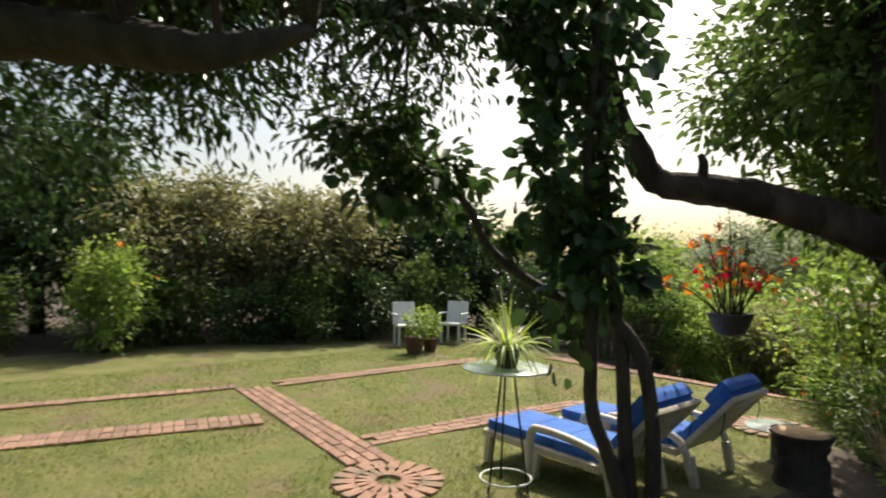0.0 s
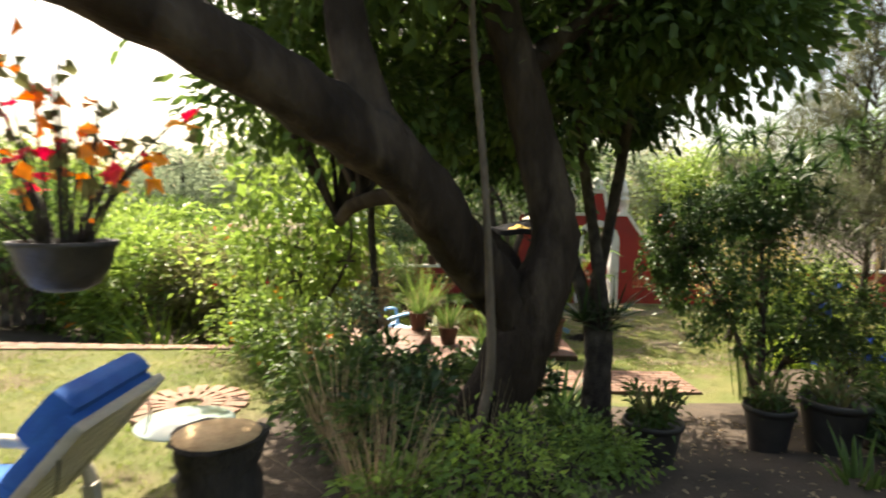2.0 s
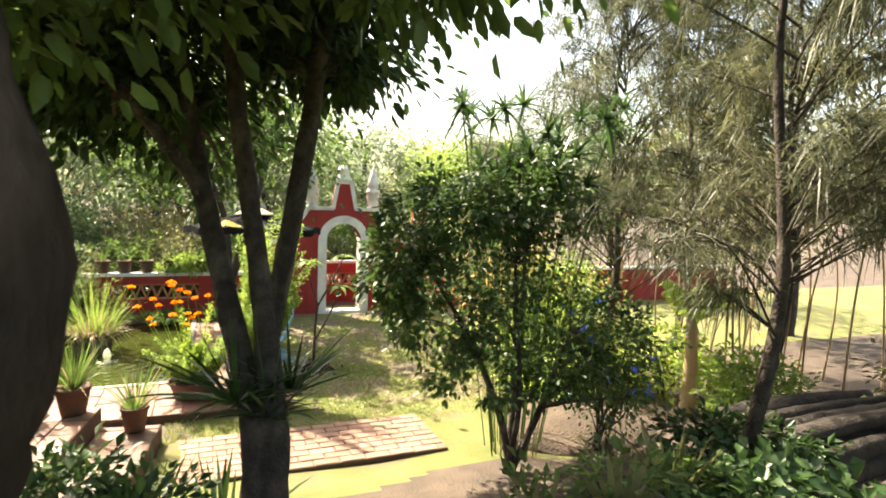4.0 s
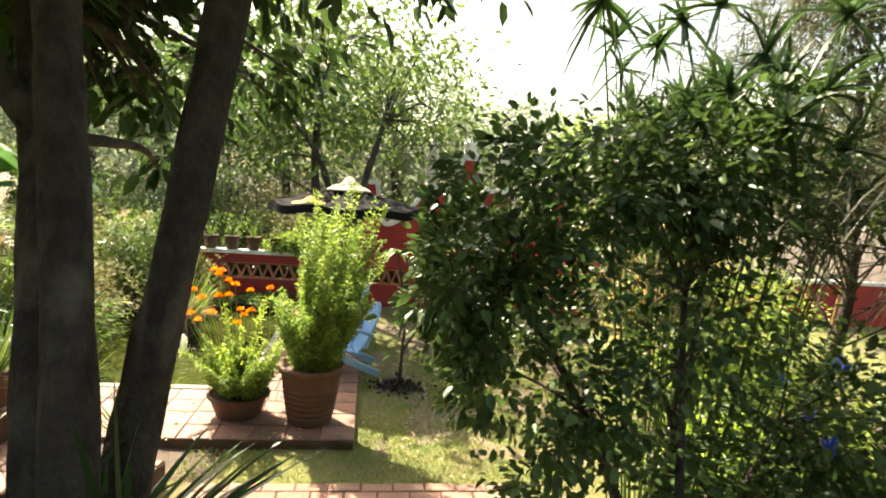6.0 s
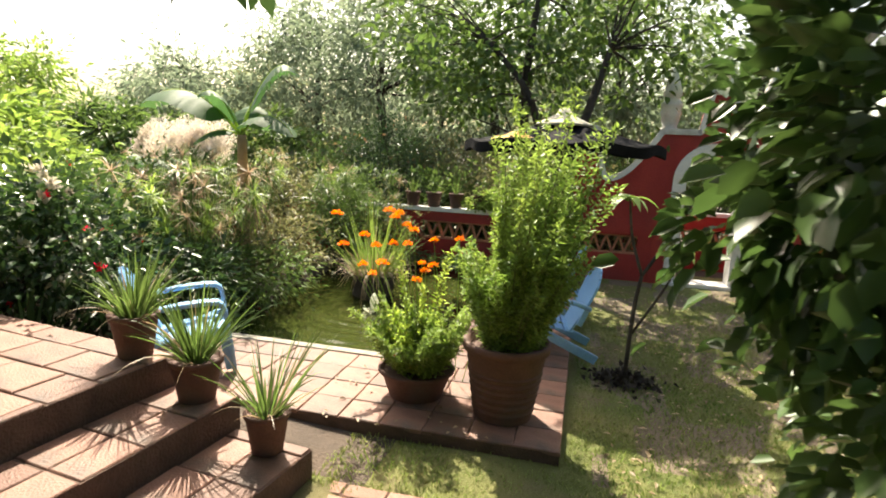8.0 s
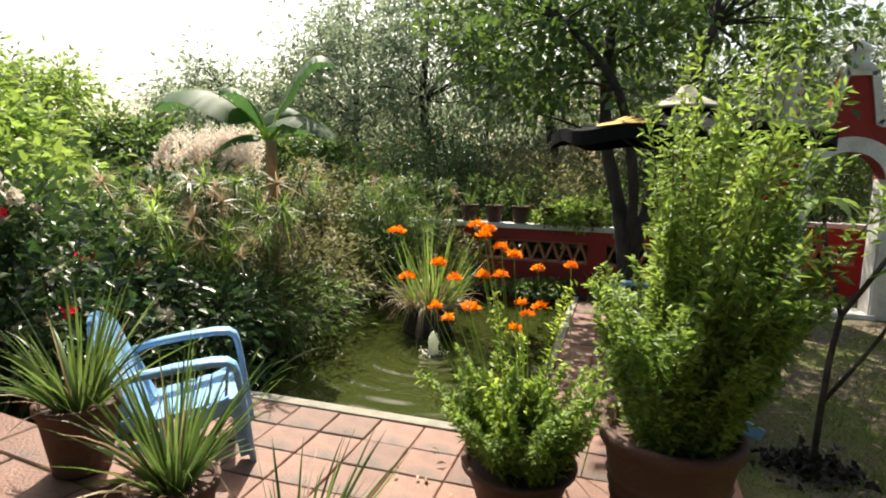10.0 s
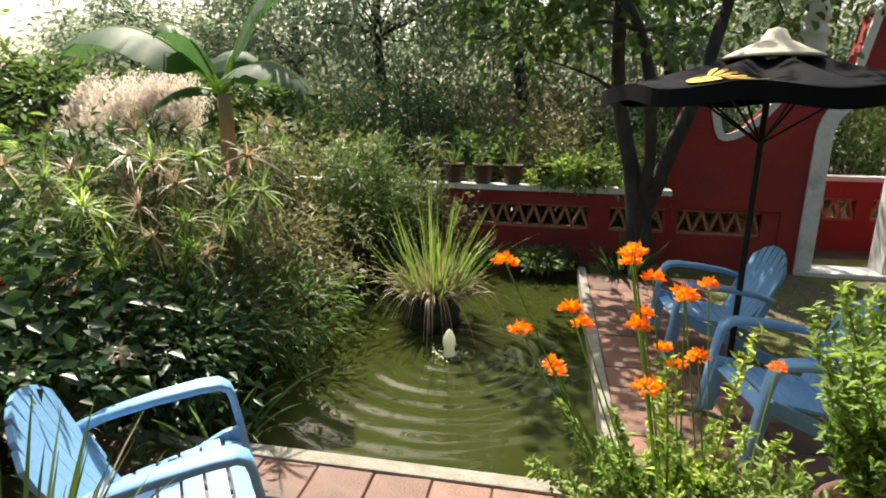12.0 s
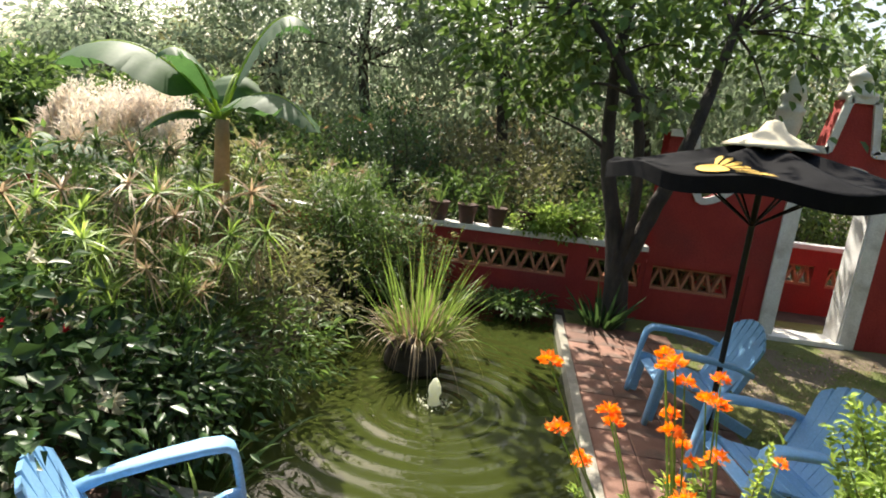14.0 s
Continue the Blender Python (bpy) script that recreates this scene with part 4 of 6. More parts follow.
def plant_stand(x, y):
    z = gz(x, y)
    root = thing("plant_stand", x, y, z, "tall black wire plant stand with a round glass top", "plant stand")
    for k in range(3):
        a = k * 2.094 + 0.5
        b = (math.cos(a) * 0.17, math.sin(a) * 0.17, 0)
        t = (math.cos(a) * 0.05, math.sin(a) * 0.05, 0.90)
        part("leg", tube("leg", [b, t], [0.008, 0.008], 8), BLACKMETAL, root)
    ring = [(math.cos(a) * 0.19, math.sin(a) * 0.19, 0.09) for a in np.linspace(0, 2 * math.pi, 25)]
    part("ring", tube("ring", ring, [0.008] * 25, 6), WHITEMETAL, root, "pale wire ring")
    part("glass_top", lathe([(0.0, 0.90), (0.335, 0.90), (0.34, 0.906), (0.335, 0.912), (0.0, 0.912)], 40), GLASS, root, "round frosted glass top")
    p = pot("flowerpot", "black pot with a striped spider plant on the glass stand", x, y, z + 0.912, 0.10, 0.14, DARKPOT)
    tuft("spider_leaves", "", 0, 0, 120, 0.50, 0.018, LEAF_LIME, z=0.12, lean=1.5, bend=1.1, base=0.03, parent=p)
    tuft("pale_leaves", "", 0, 0, 50, 0.50, 0.013, LEAF_PINK, z=0.12, lean=1.2, bend=1.0, base=0.03, parent=p)
    return root


# ---------------------------------------------------------------- the place, space by space
# pond terrace
resin_chair(-1.02, 7.48, 37, "pale blue slatted resin chair on the tiles by the pond")
resin_chair(1.74, 10.25, 182, "pale blue slatted resin chair beside the umbrella")
resin_chair(1.88, 8.97, 188, "pale blue slatted resin chair in dappled sun by the pond")
umbrella(1.83, 9.93, 0.003)

big = pot("ribbed_pot", "tall ribbed terracotta pot with a feathery bright green shrub", 1.66, 7.46, 0.003, 0.285, 0.56, TERRACOTTA, ribs=9)
bowl = pot("bowl_pot", "wide low dark clay bowl full of leafy seedlings", 0.97, 7.58, 0.003, 0.27, 0.22, TERRACOTTA, taper=0.75)
for nm, x, y, z, r, h, nb, ln, lab in (("grass_pot", -0.50, 6.40, 0.533, 0.135, 0.27, 110, 0.54, "terracotta pot of spiky grass on the terrace edge"),
                                       ("grass_pot", -0.04, 6.36, 0.338, 0.145, 0.26, 120, 0.60, "terracotta pot of long arching grass on the upper step"),
                                       ("grass_pot", 0.48, 6.27, 0.143, 0.12, 0.24, 60, 0.58, "small dark pot of thin grass on the lower step")):
    p = pot(nm, lab, x, y, z, r, h, TERRACOTTA, group="grass pots on the steps")
    tuft("grass", "", 0, 0, nb, ln, 0.012, LEAF_MID, z=h * 0.88, lean=0.75, bend=0.35, base=0.07, parent=p)
    tuft("dry_grass", "", 0, 0, 14, ln, 0.009, LEAF_DRY, z=h * 0.88, lean=1.2, bend=0.6, base=0.07, parent=p)


def feathery(root, z, n, h, spread, mat, seed, shift=0.0, thin=1.0, size=0.042, arch=0.15):
    """Upright arching sprays set with small paired leaflets."""
    rs = np.random.RandomState(seed)
    lines, P, D = [], [], []
    for k in range(n):
        a, q = rs.rand() * 6.28, math.sqrt(rs.rand())
        L = h * rs.uniform(0.35, 1.0)
        b = np.array([math.cos(a) * q * 0.16, math.sin(a) * q * 0.16, 0])
        lee = thin if math.cos(a) < 0 else 1.0       # thinner on the shaded side
        d = np.array([math.cos(a) * q * spread * lee + shift, math.sin(a) * q * spread, 1.0])
        b[0] = b[0] * lee + shift * 0.25
        s = np.linspace(0.12, 1, 34)[:, None]
        line = b + d * L * s - np.array([0, 0, 1]) * 0.12 * L * q * s * s + np.array([math.cos(a) * lee, math.sin(a), 0]) * q * arch * L * s * s
        lines.append((line[::6], [0.006 - 0.0008 * i for i in range(len(line[::6]))]))
        side = unit(np.cross(d, [0.2, 0.1, 1.0]) + rs.randn(3) * 0.3)
        for sg in (-1, 1):
            P.append(line)
            D.append(side * sg + d * 0.35 + rs.randn(34, 3) * 0.25)
            for r2 in range(2):                              # side twigs
                P.append(line + side * sg * 0.03 * (r2 + 1) * (1.2 - s) + rs.randn(34, 3) * 0.012)
                D.append(side * sg * 0.5 + d * 0.5 + rs.randn(34, 3) * 0.5)
    P, D = np.vstack(P), np.vstack(D)
    v, f = leaf_np(P, D, unit(rs.randn(len(P), 3) * 0.5 + [0, 0, 1]), size * (0.6 + 0.7 * rs.rand(len(P))), 0.018)
    o1 = part("stems", tubes("stems", lines, 4), LEAF_OLIVE, root)
    o2 = part("foliage", from_np("foliage", v, f), mat, root)
    o1.location = o2.location = (0, 0, z)


feathery(big, 0.48, 88, 1.90, 0.19, LEAF_LIGHT, 3, 0.12, 0.65, 0.052, 0.10)
feathery(big, 0.48, 130, 0.86, 0.42, LEAF_LIGHT, 4, 0.02, 0.80, 0.042)
feathery(bowl, 0.19, 80, 0.55, 0.62, LEAF_LIGHT, 5)
feathery(bowl, 0.19, 10, 0.95, 0.30, LEAF_LIME, 15)


def flower_stalks(x, y, z, n, h, label, lean=(0.0, 0.0)):
    """Thin stalks with round orange heads."""
    root = thing("orange_flowers", x, y, z, label, "flower")
    rs = np.random.RandomState(int(abs(x) * 100))
    lines, P, D = [], [], []
    for k in range(n):
        a, q = rs.rand() * 6.28, math.sqrt(rs.rand())
        b = np.array([math.cos(a) * q * 0.10, math.sin(a) * q * 0.10, 0])
        t = b + np.array([math.cos(a) * q * 0.34, math.sin(a) * q * 0.28, h * rs.uniform(0.52, 1.0)]) + np.array([lean[0], lean[1], 0])
        lines.append(([b, (b + t) / 2, t], [0.004, 0.0035, 0.003]))
        d = sphere_dirs(70)
        d[:, 2] = np.abs(d[:, 2]) * 0.8 - 0.1
        P.append(t + d * [0.030, 0.030, 0.026] * (0.4 + 0.6 * rs.rand(70, 1)) * rs.uniform(0.7, 1.15))
        D.append(d)
    P, D = np.vstack(P), np.vstack(D)
    v, f = leaf_np(P, D, sphere_dirs(len(P)), 0.012 + 0.022 * rs.rand(len(P)), 0.014)
    part("stalks", tubes("stalks", lines, 4), LEAF_LIGHT, root)
    part("petals", from_np("petals", v, f), PETAL_ORANGE, root)


flower_stalks(0.95, 7.58, 0.19, 17, 1.22, "thin leaning stalks with orange flower heads in the bowl", (-0.24, -0.08))
flower_stalks(1.22, 7.85, 0.003, 4, 1.25, "orange flower heads beside the ribbed pot")

# pond life
tuft("reed_clump", "tall yellow green reed clump standing in the pond", -0.57, 10.68, 170, 1.42, 0.013, LEAF_LIGHT, z=0.02, lean=0.5, bend=0.5, base=0.2)
tuft("reed_skirt", "dry brown grass skirt round the reed clump", -0.57, 10.68, 320, 0.62, 0.012, LEAF_DRY, z=0.15, lean=1.1, bend=1.0, base=0.24)
rk = thing("reed_mound", -0.57, 10.68, -0.5, "dark root mound of the reeds in the water", "plant")
part("mound", tube("mound", [(0, 0, 0), (0, 0, 0.4), (0, 0, 0.62), (0, 0, 0.7)], [0.26, 0.27, 0.25, 0.08], 14, 0.12), DARKBARK, rk)
fo = thing("fountain", -0.28, 9.97, -0.14, "small bubbling fountain jet in the pond", "fountain")
part("jet", lathe([(0.045, 0), (0.05, 0.03), (0.042, 0.07), (0.055, 0.12), (0.048, 0.17), (0.03, 0.21), (0.008, 0.235)], 14), FOAM, fo)
P = np.stack([np.cos(np.arange(70) * 2.4) * (0.05 + 0.10 * R.rand(70)), np.sin(np.arange(70) * 2.4) * (0.05 + 0.10 * R.rand(70)), 0.008 + 0.05 * R.rand(70) ** 2], -1)
part("splash", from_np("splash", *leaf_np(P, sphere_dirs(70), sphere_dirs(70), 0.025, 0.018)), FOAM, fo, "white splash round the jet")["kind"] = "stuff"
shrub("water_plants", "leafy water plants at the foot of the wall", 0.35, 12.5, 0.5, 0.35, 0.28, LEAF_MID, 40, 30, 0.07, 0.4, z=-0.13, stems=0)
shrub("water_weed", "floating leafy water weed", -0.9, 12.6, 0.7, 0.3, 0.25, LEAF_OLIVE, 40, 30, 0.06, 0.4, z=-0.13, stems=0)

# wall pots
for k, (x, r) in enumerate(((-0.79, 0.13), (-0.41, 0.13), (-0.02, 0.125), (0.37, 0.10), (1.0, 0.12), (-3.2, 0.12))):
    p = pot("wall_pot", "terracotta pot with a small plant on the wall", x, WY + 0.08, 0.872, r, 0.25, TERRACOTTA, group="pots along the wall")
    if k % 2 == 0:
        tuft("plant", "", 0, 0, 18, 0.40, 0.016, LEAF_MID, z=0.22, lean=0.4, bend=0.3, base=0.03, parent=p)
    else:
        (v, f), _ = crown_np((0, 0, 0.38), (0.10, 0.10, 0.14), 8, 10, 0.05)
        part("plant", from_np("plant", v, f), LEAF_MID, p)
shrub("wall_creeper", "yellow green creeper spilling over the wall", 0.75, WY + 0.05, 0.55, 0.18, 0.5, LEAF_LIGHT, 60, 30, 0.06, 0.6, z=0.72, stems=0, category="creeper")

# left bank of the pond
shrub("hibiscus", "pale variegated hibiscus bush with red flowers", -2.55, 7.75, 0.95, 0.75, 1.45, LEAF_DARK, 90, 45, 0.09, 0.65, z=-0.05, extra=(("pale_leaves", LEAF_PINK, 110, 0.085), ("red_flowers", PETAL_RED, 14, 0.06)))
shrub("bank_shrub", "low dark evergreen shrub on the bank", -1.95, 8.6, 0.7, 0.6, 0.85, LEAF_DARK, 60, 36, 0.085, 0.4, z=-0.1)
shrub("bank_shrub", "low mid green shrub over the water", -1.75, 9.5, 0.75, 0.6, 0.75, LEAF_MID, 70, 36, 0.08, 0.3, z=-0.1)
shrub("bank_shrub", "brownish green shrub over the water", -2.0, 10.6, 0.75, 0.7, 1.0, LEAF_OLIVE, 80, 40, 0.08, 0.28, z=-0.1)
shrub("bank_shrub", "bright green shrub at the pond's back", -1.6, 12.0, 0.75, 0.6, 1.3, LEAF_MID, 80, 45, 0.06, 0.3, z=-0.1)
papyrus(-2.3, 9.3, 70, 1.55, z=-0.1, dry=0.3, mat=LEAF_LIGHT, head=0.24, width=0.012)
papyrus(-2.9, 10.4, 70, 1.7, z=-0.1, dry=0.3, head=0.24, width=0.012)
papyrus(-3.3, 11.8, 60, 1.6, z=-0.1, dry=0.12, mat=LEAF_LIGHT)
papyrus(-1.5, 12.4, 60, 1.5, z=-0.1, dry=0.15)
shrub("bank_shrub", "olive green shrub at the water's far edge", -0.98, 12.55, 0.5, 0.35, 1.15, LEAF_OLIVE, 70, 45, 0.06, 0.4, z=-0.15, low=0.0)
shrub("bank_shrub", "green shrub before the red wall", -1.95, 12.5, 0.7, 0.4, 1.5, LEAF_MID, 90, 50, 0.06, 0.4, z=-0.1, low=0.0)
shrub("bank_shrub", "olive green shrub before the wall", -2.8, 12.3, 0.9, 0.5, 1.5, LEAF_OLIVE, 80, 40, 0.08, 0.4, z=-0.1)
papyrus(-4.2, 9.6, 60, 1.5, z=0.0)
tuft("iris_leaves", "broad dark strap leaves beside the terrace", -2.1, 7.0, 60, 0.75, 0.035, LEAF_DARK, z=0.0, lean=0.7, bend=0.5, base=0.3)
tuft("iris_leaves", "dark strap leaves over the kerb", -1.45, 8.45, 50, 0.8, 0.022, LEAF_MID, z=-0.1, lean=0.9, bend=0.55, base=0.25)
shrub("leafy_bush", "tall leafy bush with yellow green leaves", -4.3, 8.2, 1.1, 1.0, 1.9, LEAF_LIGHT, 90, 45, 0.09, 0.6, z=0.1, extra=(("red_flowers", PETAL_RED, 12, 0.05),))
shrub("leafy_bush", "mixed green bush on the bank", -3.6, 9.6, 1.0, 1.0, 1.5, LEAF_MID, 90, 45, 0.08, 0.5, z=0.0)
shrub("leafy_bush", "tall bush with large light green leaves", -1.9, 4.75, 0.95, 0.7, 2.5, LEAF_LIGHT, 80, 30, 0.13, 0.6, z=0.8, stems=8)
shrub("round_shrub", "dense dark round clipped shrub", -1.85, 14.6, 0.85, 0.8, 2.45, LEAF_DARK, 200, 60, 0.05, 0.5, z=-0.1, hollow=0.75, spread=0.12, extra=(("young_leaves", LEAF_RUSSET, 90, 0.05),))
shrub("back_shrub", "brown green shrub behind the wall", 0.3, 15.2, 1.4, 1.0, 1.9, LEAF_OLIVE, 120, 45, 0.08, 0.5, z=-0.1)
shrub("back_shrub", "green shrub behind the wall", -3.2, 15.5, 1.6, 1.2, 2.0, LEAF_MID, 120, 45, 0.09, 0.5, z=-0.1)


def banana(x, y, z, h, leaves, label, mat=None):
    """Pseudostem and long split leaves (azimuth, rise, length, width)."""
    root = thing("banana_plant", x, y, z, label, "banana plant")
    part("pseudostem", tube("pseudostem", [(0, 0, 0), (0.02, 0, h * 0.5), (0, 0.02, h)], [0.10, 0.085, 0.055], 12, 0.06), LEAF_DRY, root)
    for az, rise, L, W in leaves:
        a = radians(az)
        hd = np.array([math.cos(a), math.sin(a), 0])
        n = 30
        s = np.linspace(0, 1, n)
        arc = np.array([0, 0, h]) + hd * (s * L * math.cos(radians(rise)))[:, None] + np.array([0, 0, 1]) * (s * L * math.sin(radians(rise)) - (s ** 2.2) * L * 0.62)[:, None]
        side = np.cross(hd, [0, 0, 1])
        bm = bmesh.new()
        w = W * 0.5 * np.clip(np.sin(np.clip((s - 0.16) / 0.84, 0, 1) ** 0.6 * math.pi) ** 0.6, 0.03, 1)
        for sg in (-1, 1):
            prev = None
            for i in range(n):
                edge = arc[i] + side * sg * w[i] - np.array([0, 0, 1]) * w[i] * 0.45 + R.randn(3) * 0.006
                row = (bm.verts.new(arc[i]), bm.verts.new((arc[i] + edge) / 2 + [0, 0, w[i] * 0.10]), bm.verts.new(edge))
                if prev:
                    for k in range(2):
                        try:
                            bm.faces.new((prev[k], prev[k + 1], row[k + 1], row[k])).smooth = True
                        except ValueError:
                            pass
                if R.rand() < 0.18 and i > 8:
                    e2 = row[2].co + Vector((0, 0, -0.03)) + Vector(hd * 0.02)
                    row = (row[0], row[1], bm.verts.new(e2))
                prev = row
        lf = part("leaf", bm, mat or LEAF_BANANA, root)
        part("midrib", tube("midrib", arc[::4], [0.02 - 0.0022 * k for k in range(len(arc[::4]))], 6), LEAF_LIME, lf)
    return root


banana(-2.5, 10.6, -0.05, 1.98, [(190, 50, 2.2, 0.95), (235, 68, 1.5, 0.5), (28, 72, 2.5, 0.62), (-25, 38, 1.5, 0.6), (100, 60, 1.3, 0.5), (200, 22, 0.7, 0.3)], "banana plant with big arching torn leaves")
banana(-4.9, 10.9, 0.1, 1.15, [(10, 40, 1.5, 0.45), (200, 45, 1.3, 0.4), (80, 60, 1.0, 0.35)], "young banana plant in the bank planting")

# pampas plumes
pg = thing("pampas_grass", -4.75, 12.1, -0.05, "pampas grass with tan feathery plumes", "grass")
n = 48
ang = R.rand(n) * 6.28
tops = np.stack([np.cos(ang) * 1.0 * R.rand(n), np.sin(ang) * 0.5 * R.rand(n), 1.18 + R.rand(n) * 0.30], -1)
P = np.repeat(tops, 300, 0)
s = np.tile(np.linspace(0, 1, 300), n)
P = P + np.stack([0.30 * s * s, 0.1 * s * s, s * 0.80], -1) + R.randn(len(P), 3) * [0.05, 0.05, 0.03]
v, f = blade_np(P, np.stack([R.randn(len(P)) * 0.55, R.randn(len(P)) * 0.55, 0.9 + 0 * s], -1), 0.26 * (1.15 - s), 0.013, 0.45, 3)
part("plumes", from_np("plumes", v, f), STRAW, pg)
tuft("pampas_leaves", "", 0, 0, 300, 2.2, 0.02, LEAF_OLIVE, z=0.0, lean=0.5, bend=0.35, base=0.5, parent=pg)

# tree by the wall
tree("wall_tree", "leafy tree with several dark stems beside the wall", [(1.55, 12.55, -0.1), (1.5, 12.5, 0.5), (1.35, 12.5, 1.2), (1.15, 12.5, 2.0), (1.1, 12.5, 3.0), (1.2, 12.7, 4.2)], [0.17, 0.14, 0.09, 0.075, 0.065, 0.04],
     [((1.6, 12.9, 4.4), (1.9, 1.8, 1.6), 84, 36), ((0.1, 12.5, 3.1), (1.0, 1.0, 0.7), 34, 24), ((-0.4, 12.6, 3.8), (1.2, 1.2, 0.7), 24, 26), ((3.0, 13.4, 4.0), (1.6, 1.4, 1.2), 42, 36), ((0.9, 12.1, 2.9), (1.0, 0.8, 0.6), 20, 26)], LEAF_MID, DARKBARK, size=0.12, aspect=0.6, rounded=True,
     limbs=[([(1.5, 12.5, 0.5), (1.72, 12.4, 1.3), (1.95, 12.3, 2.1), (2.3, 12.6, 3.4)], [0.10, 0.085, 0.075, 0.04]), ([(1.48, 12.5, 0.6), (1.5, 12.3, 1.5), (1.25, 12.0, 2.6), (0.6, 12.0, 3.4)], [0.07, 0.06, 0.05, 0.03])])
tuft("wall_aloe", "dark leafy plant at the foot of the tree", 1.35, 12.3, 70, 0.55, 0.04, LEAF_DARK, z=0.0, lean=0.8, bend=0.3, base=0.2)

# sapling in its mulch ring
sp = thing("sapling", 2.58, 8.62, -0.1, "young thin-stemmed sapling with long drooping leaves", "sapling")
part("stem", tubes("stem", [([(0, 0, 0), (0.02, 0, 0.5), (0.06, 0.02, 0.75)], [0.02, 0.018, 0.016]), ([(0.06, 0.02, 0.75), (-0.05, 0, 1.0), (-0.1, 0, 1.25)], [0.014, 0.012, 0.008]), ([(0.06, 0.02, 0.75), (0.25, 0.05, 1.0), (0.45, 0.08, 1.3)], [0.015, 0.013, 0.008]), ([(0.02, 0, 0.35), (0.25, -0.05, 0.7), (0.38, 0, 0.95)], [0.012, 0.01, 0.008])], 7), GREYBARK, sp)
tips = np.array([(-0.1, 0, 1.25), (0.45, 0.08, 1.3), (0.38, 0, 0.95)])
P = np.repeat(tips, 9, 0)
an = R.rand(len(P)) * 6.28
v, f = blade_np(P, np.stack([np.cos(an), np.sin(an), 0.4 + 0 * an], -1), 0.28, 0.07, 0.6, 5)
part("leaves", from_np("leaves", v, f, True), LEAF_LIGHT, sp)
sp.scale = (1.0, 1.0, 1.3)
mu = thing("mulch_ring", 2.58, 8.62, -0.12, "heap of dark bark mulch round the sapling", "mulch", kind="stuff")
P = np.stack([R.randn(260) * 0.12, R.randn(260) * 0.10, np.abs(R.randn(260)) * 0.035 + 0.03], -1)
v, f = leaf_np(P, sphere_dirs(260), sphere_dirs(260), 0.07, 0.05)
part("chips", from_np("chips", v, f), DARKBARK, mu)

# shrub between the walks and the trees
tree("big_shrub", "dense many-stemmed evergreen shrub with small leaves", [(3.68, 4.62, 0.0), (3.72, 4.66, 0.5), (3.75, 4.7, 1.1), (3.7, 4.7, 1.9)], [0.045, 0.04, 0.03, 0.015],
     [((3.65, 4.8, 1.8), (1.05, 0.85, 0.75), 64, 42), ((3.75, 4.8, 2.45), (0.75, 0.7, 0.42), 55, 52), ((2.95, 4.7, 1.45), (0.5, 0.6, 0.5), 34, 45), ((2.62, 4.6, 1.95), (0.34, 0.4, 0.5), 30, 48), ((2.56, 4.9, 1.85), (0.24, 0.3, 0.42), 22, 46), ((3.0, 4.6, 2.35), (0.45, 0.5, 0.35), 28, 50), ((4.75, 4.75, 1.15), (0.75, 0.6, 0.5), 46, 42), ((3.35, 4.6, 0.95), (0.6, 0.5, 0.3), 24, 40), ((4.1, 4.6, 0.9), (0.7, 0.6, 0.3), 26, 40)], LEAF_SHRUB, GREYBARK, size=0.056, aspect=0.6, sides=8, rounded=True, category="shrub", spread=0.13, every=2,
     limbs=[([(3.68, 4.62, 0.0), (3.5, 4.55, 0.6), (3.2, 4.62, 1.3), (2.8, 4.6, 1.9)], [0.035, 0.032, 0.022, 0.01]), ([(3.7, 4.62, 0.0), (4.0, 4.65, 0.55), (4.35, 4.75, 1.2)], [0.035, 0.03, 0.012]), ([(3.7, 4.62, 0.0), (3.85, 4.85, 0.8), (3.95, 4.95, 2.0)], [0.035, 0.03, 0.012]), ([(3.63, 4.62, 0.0), (3.62, 4.4, 0.7), (3.55, 4.4, 1.6)], [0.03, 0.025, 0.012])])
papyrus(4.0, 5.2, 44, 3.35, label="tall dark plant with starry leaf heads", mat=LEAF_DARK, head=0.32, dry=0.0, name="umbrella_plant", width=0.028, low=0.74, lean=0.20)
shrub("plumbago", "shrub with pale blue flowers", 4.75, 4.75, 0.5, 0.5, 1.55, LEAF_MID, 50, 45, 0.05, extra=(("blue_flowers", PETAL_BLUE, 22, 0.06),))

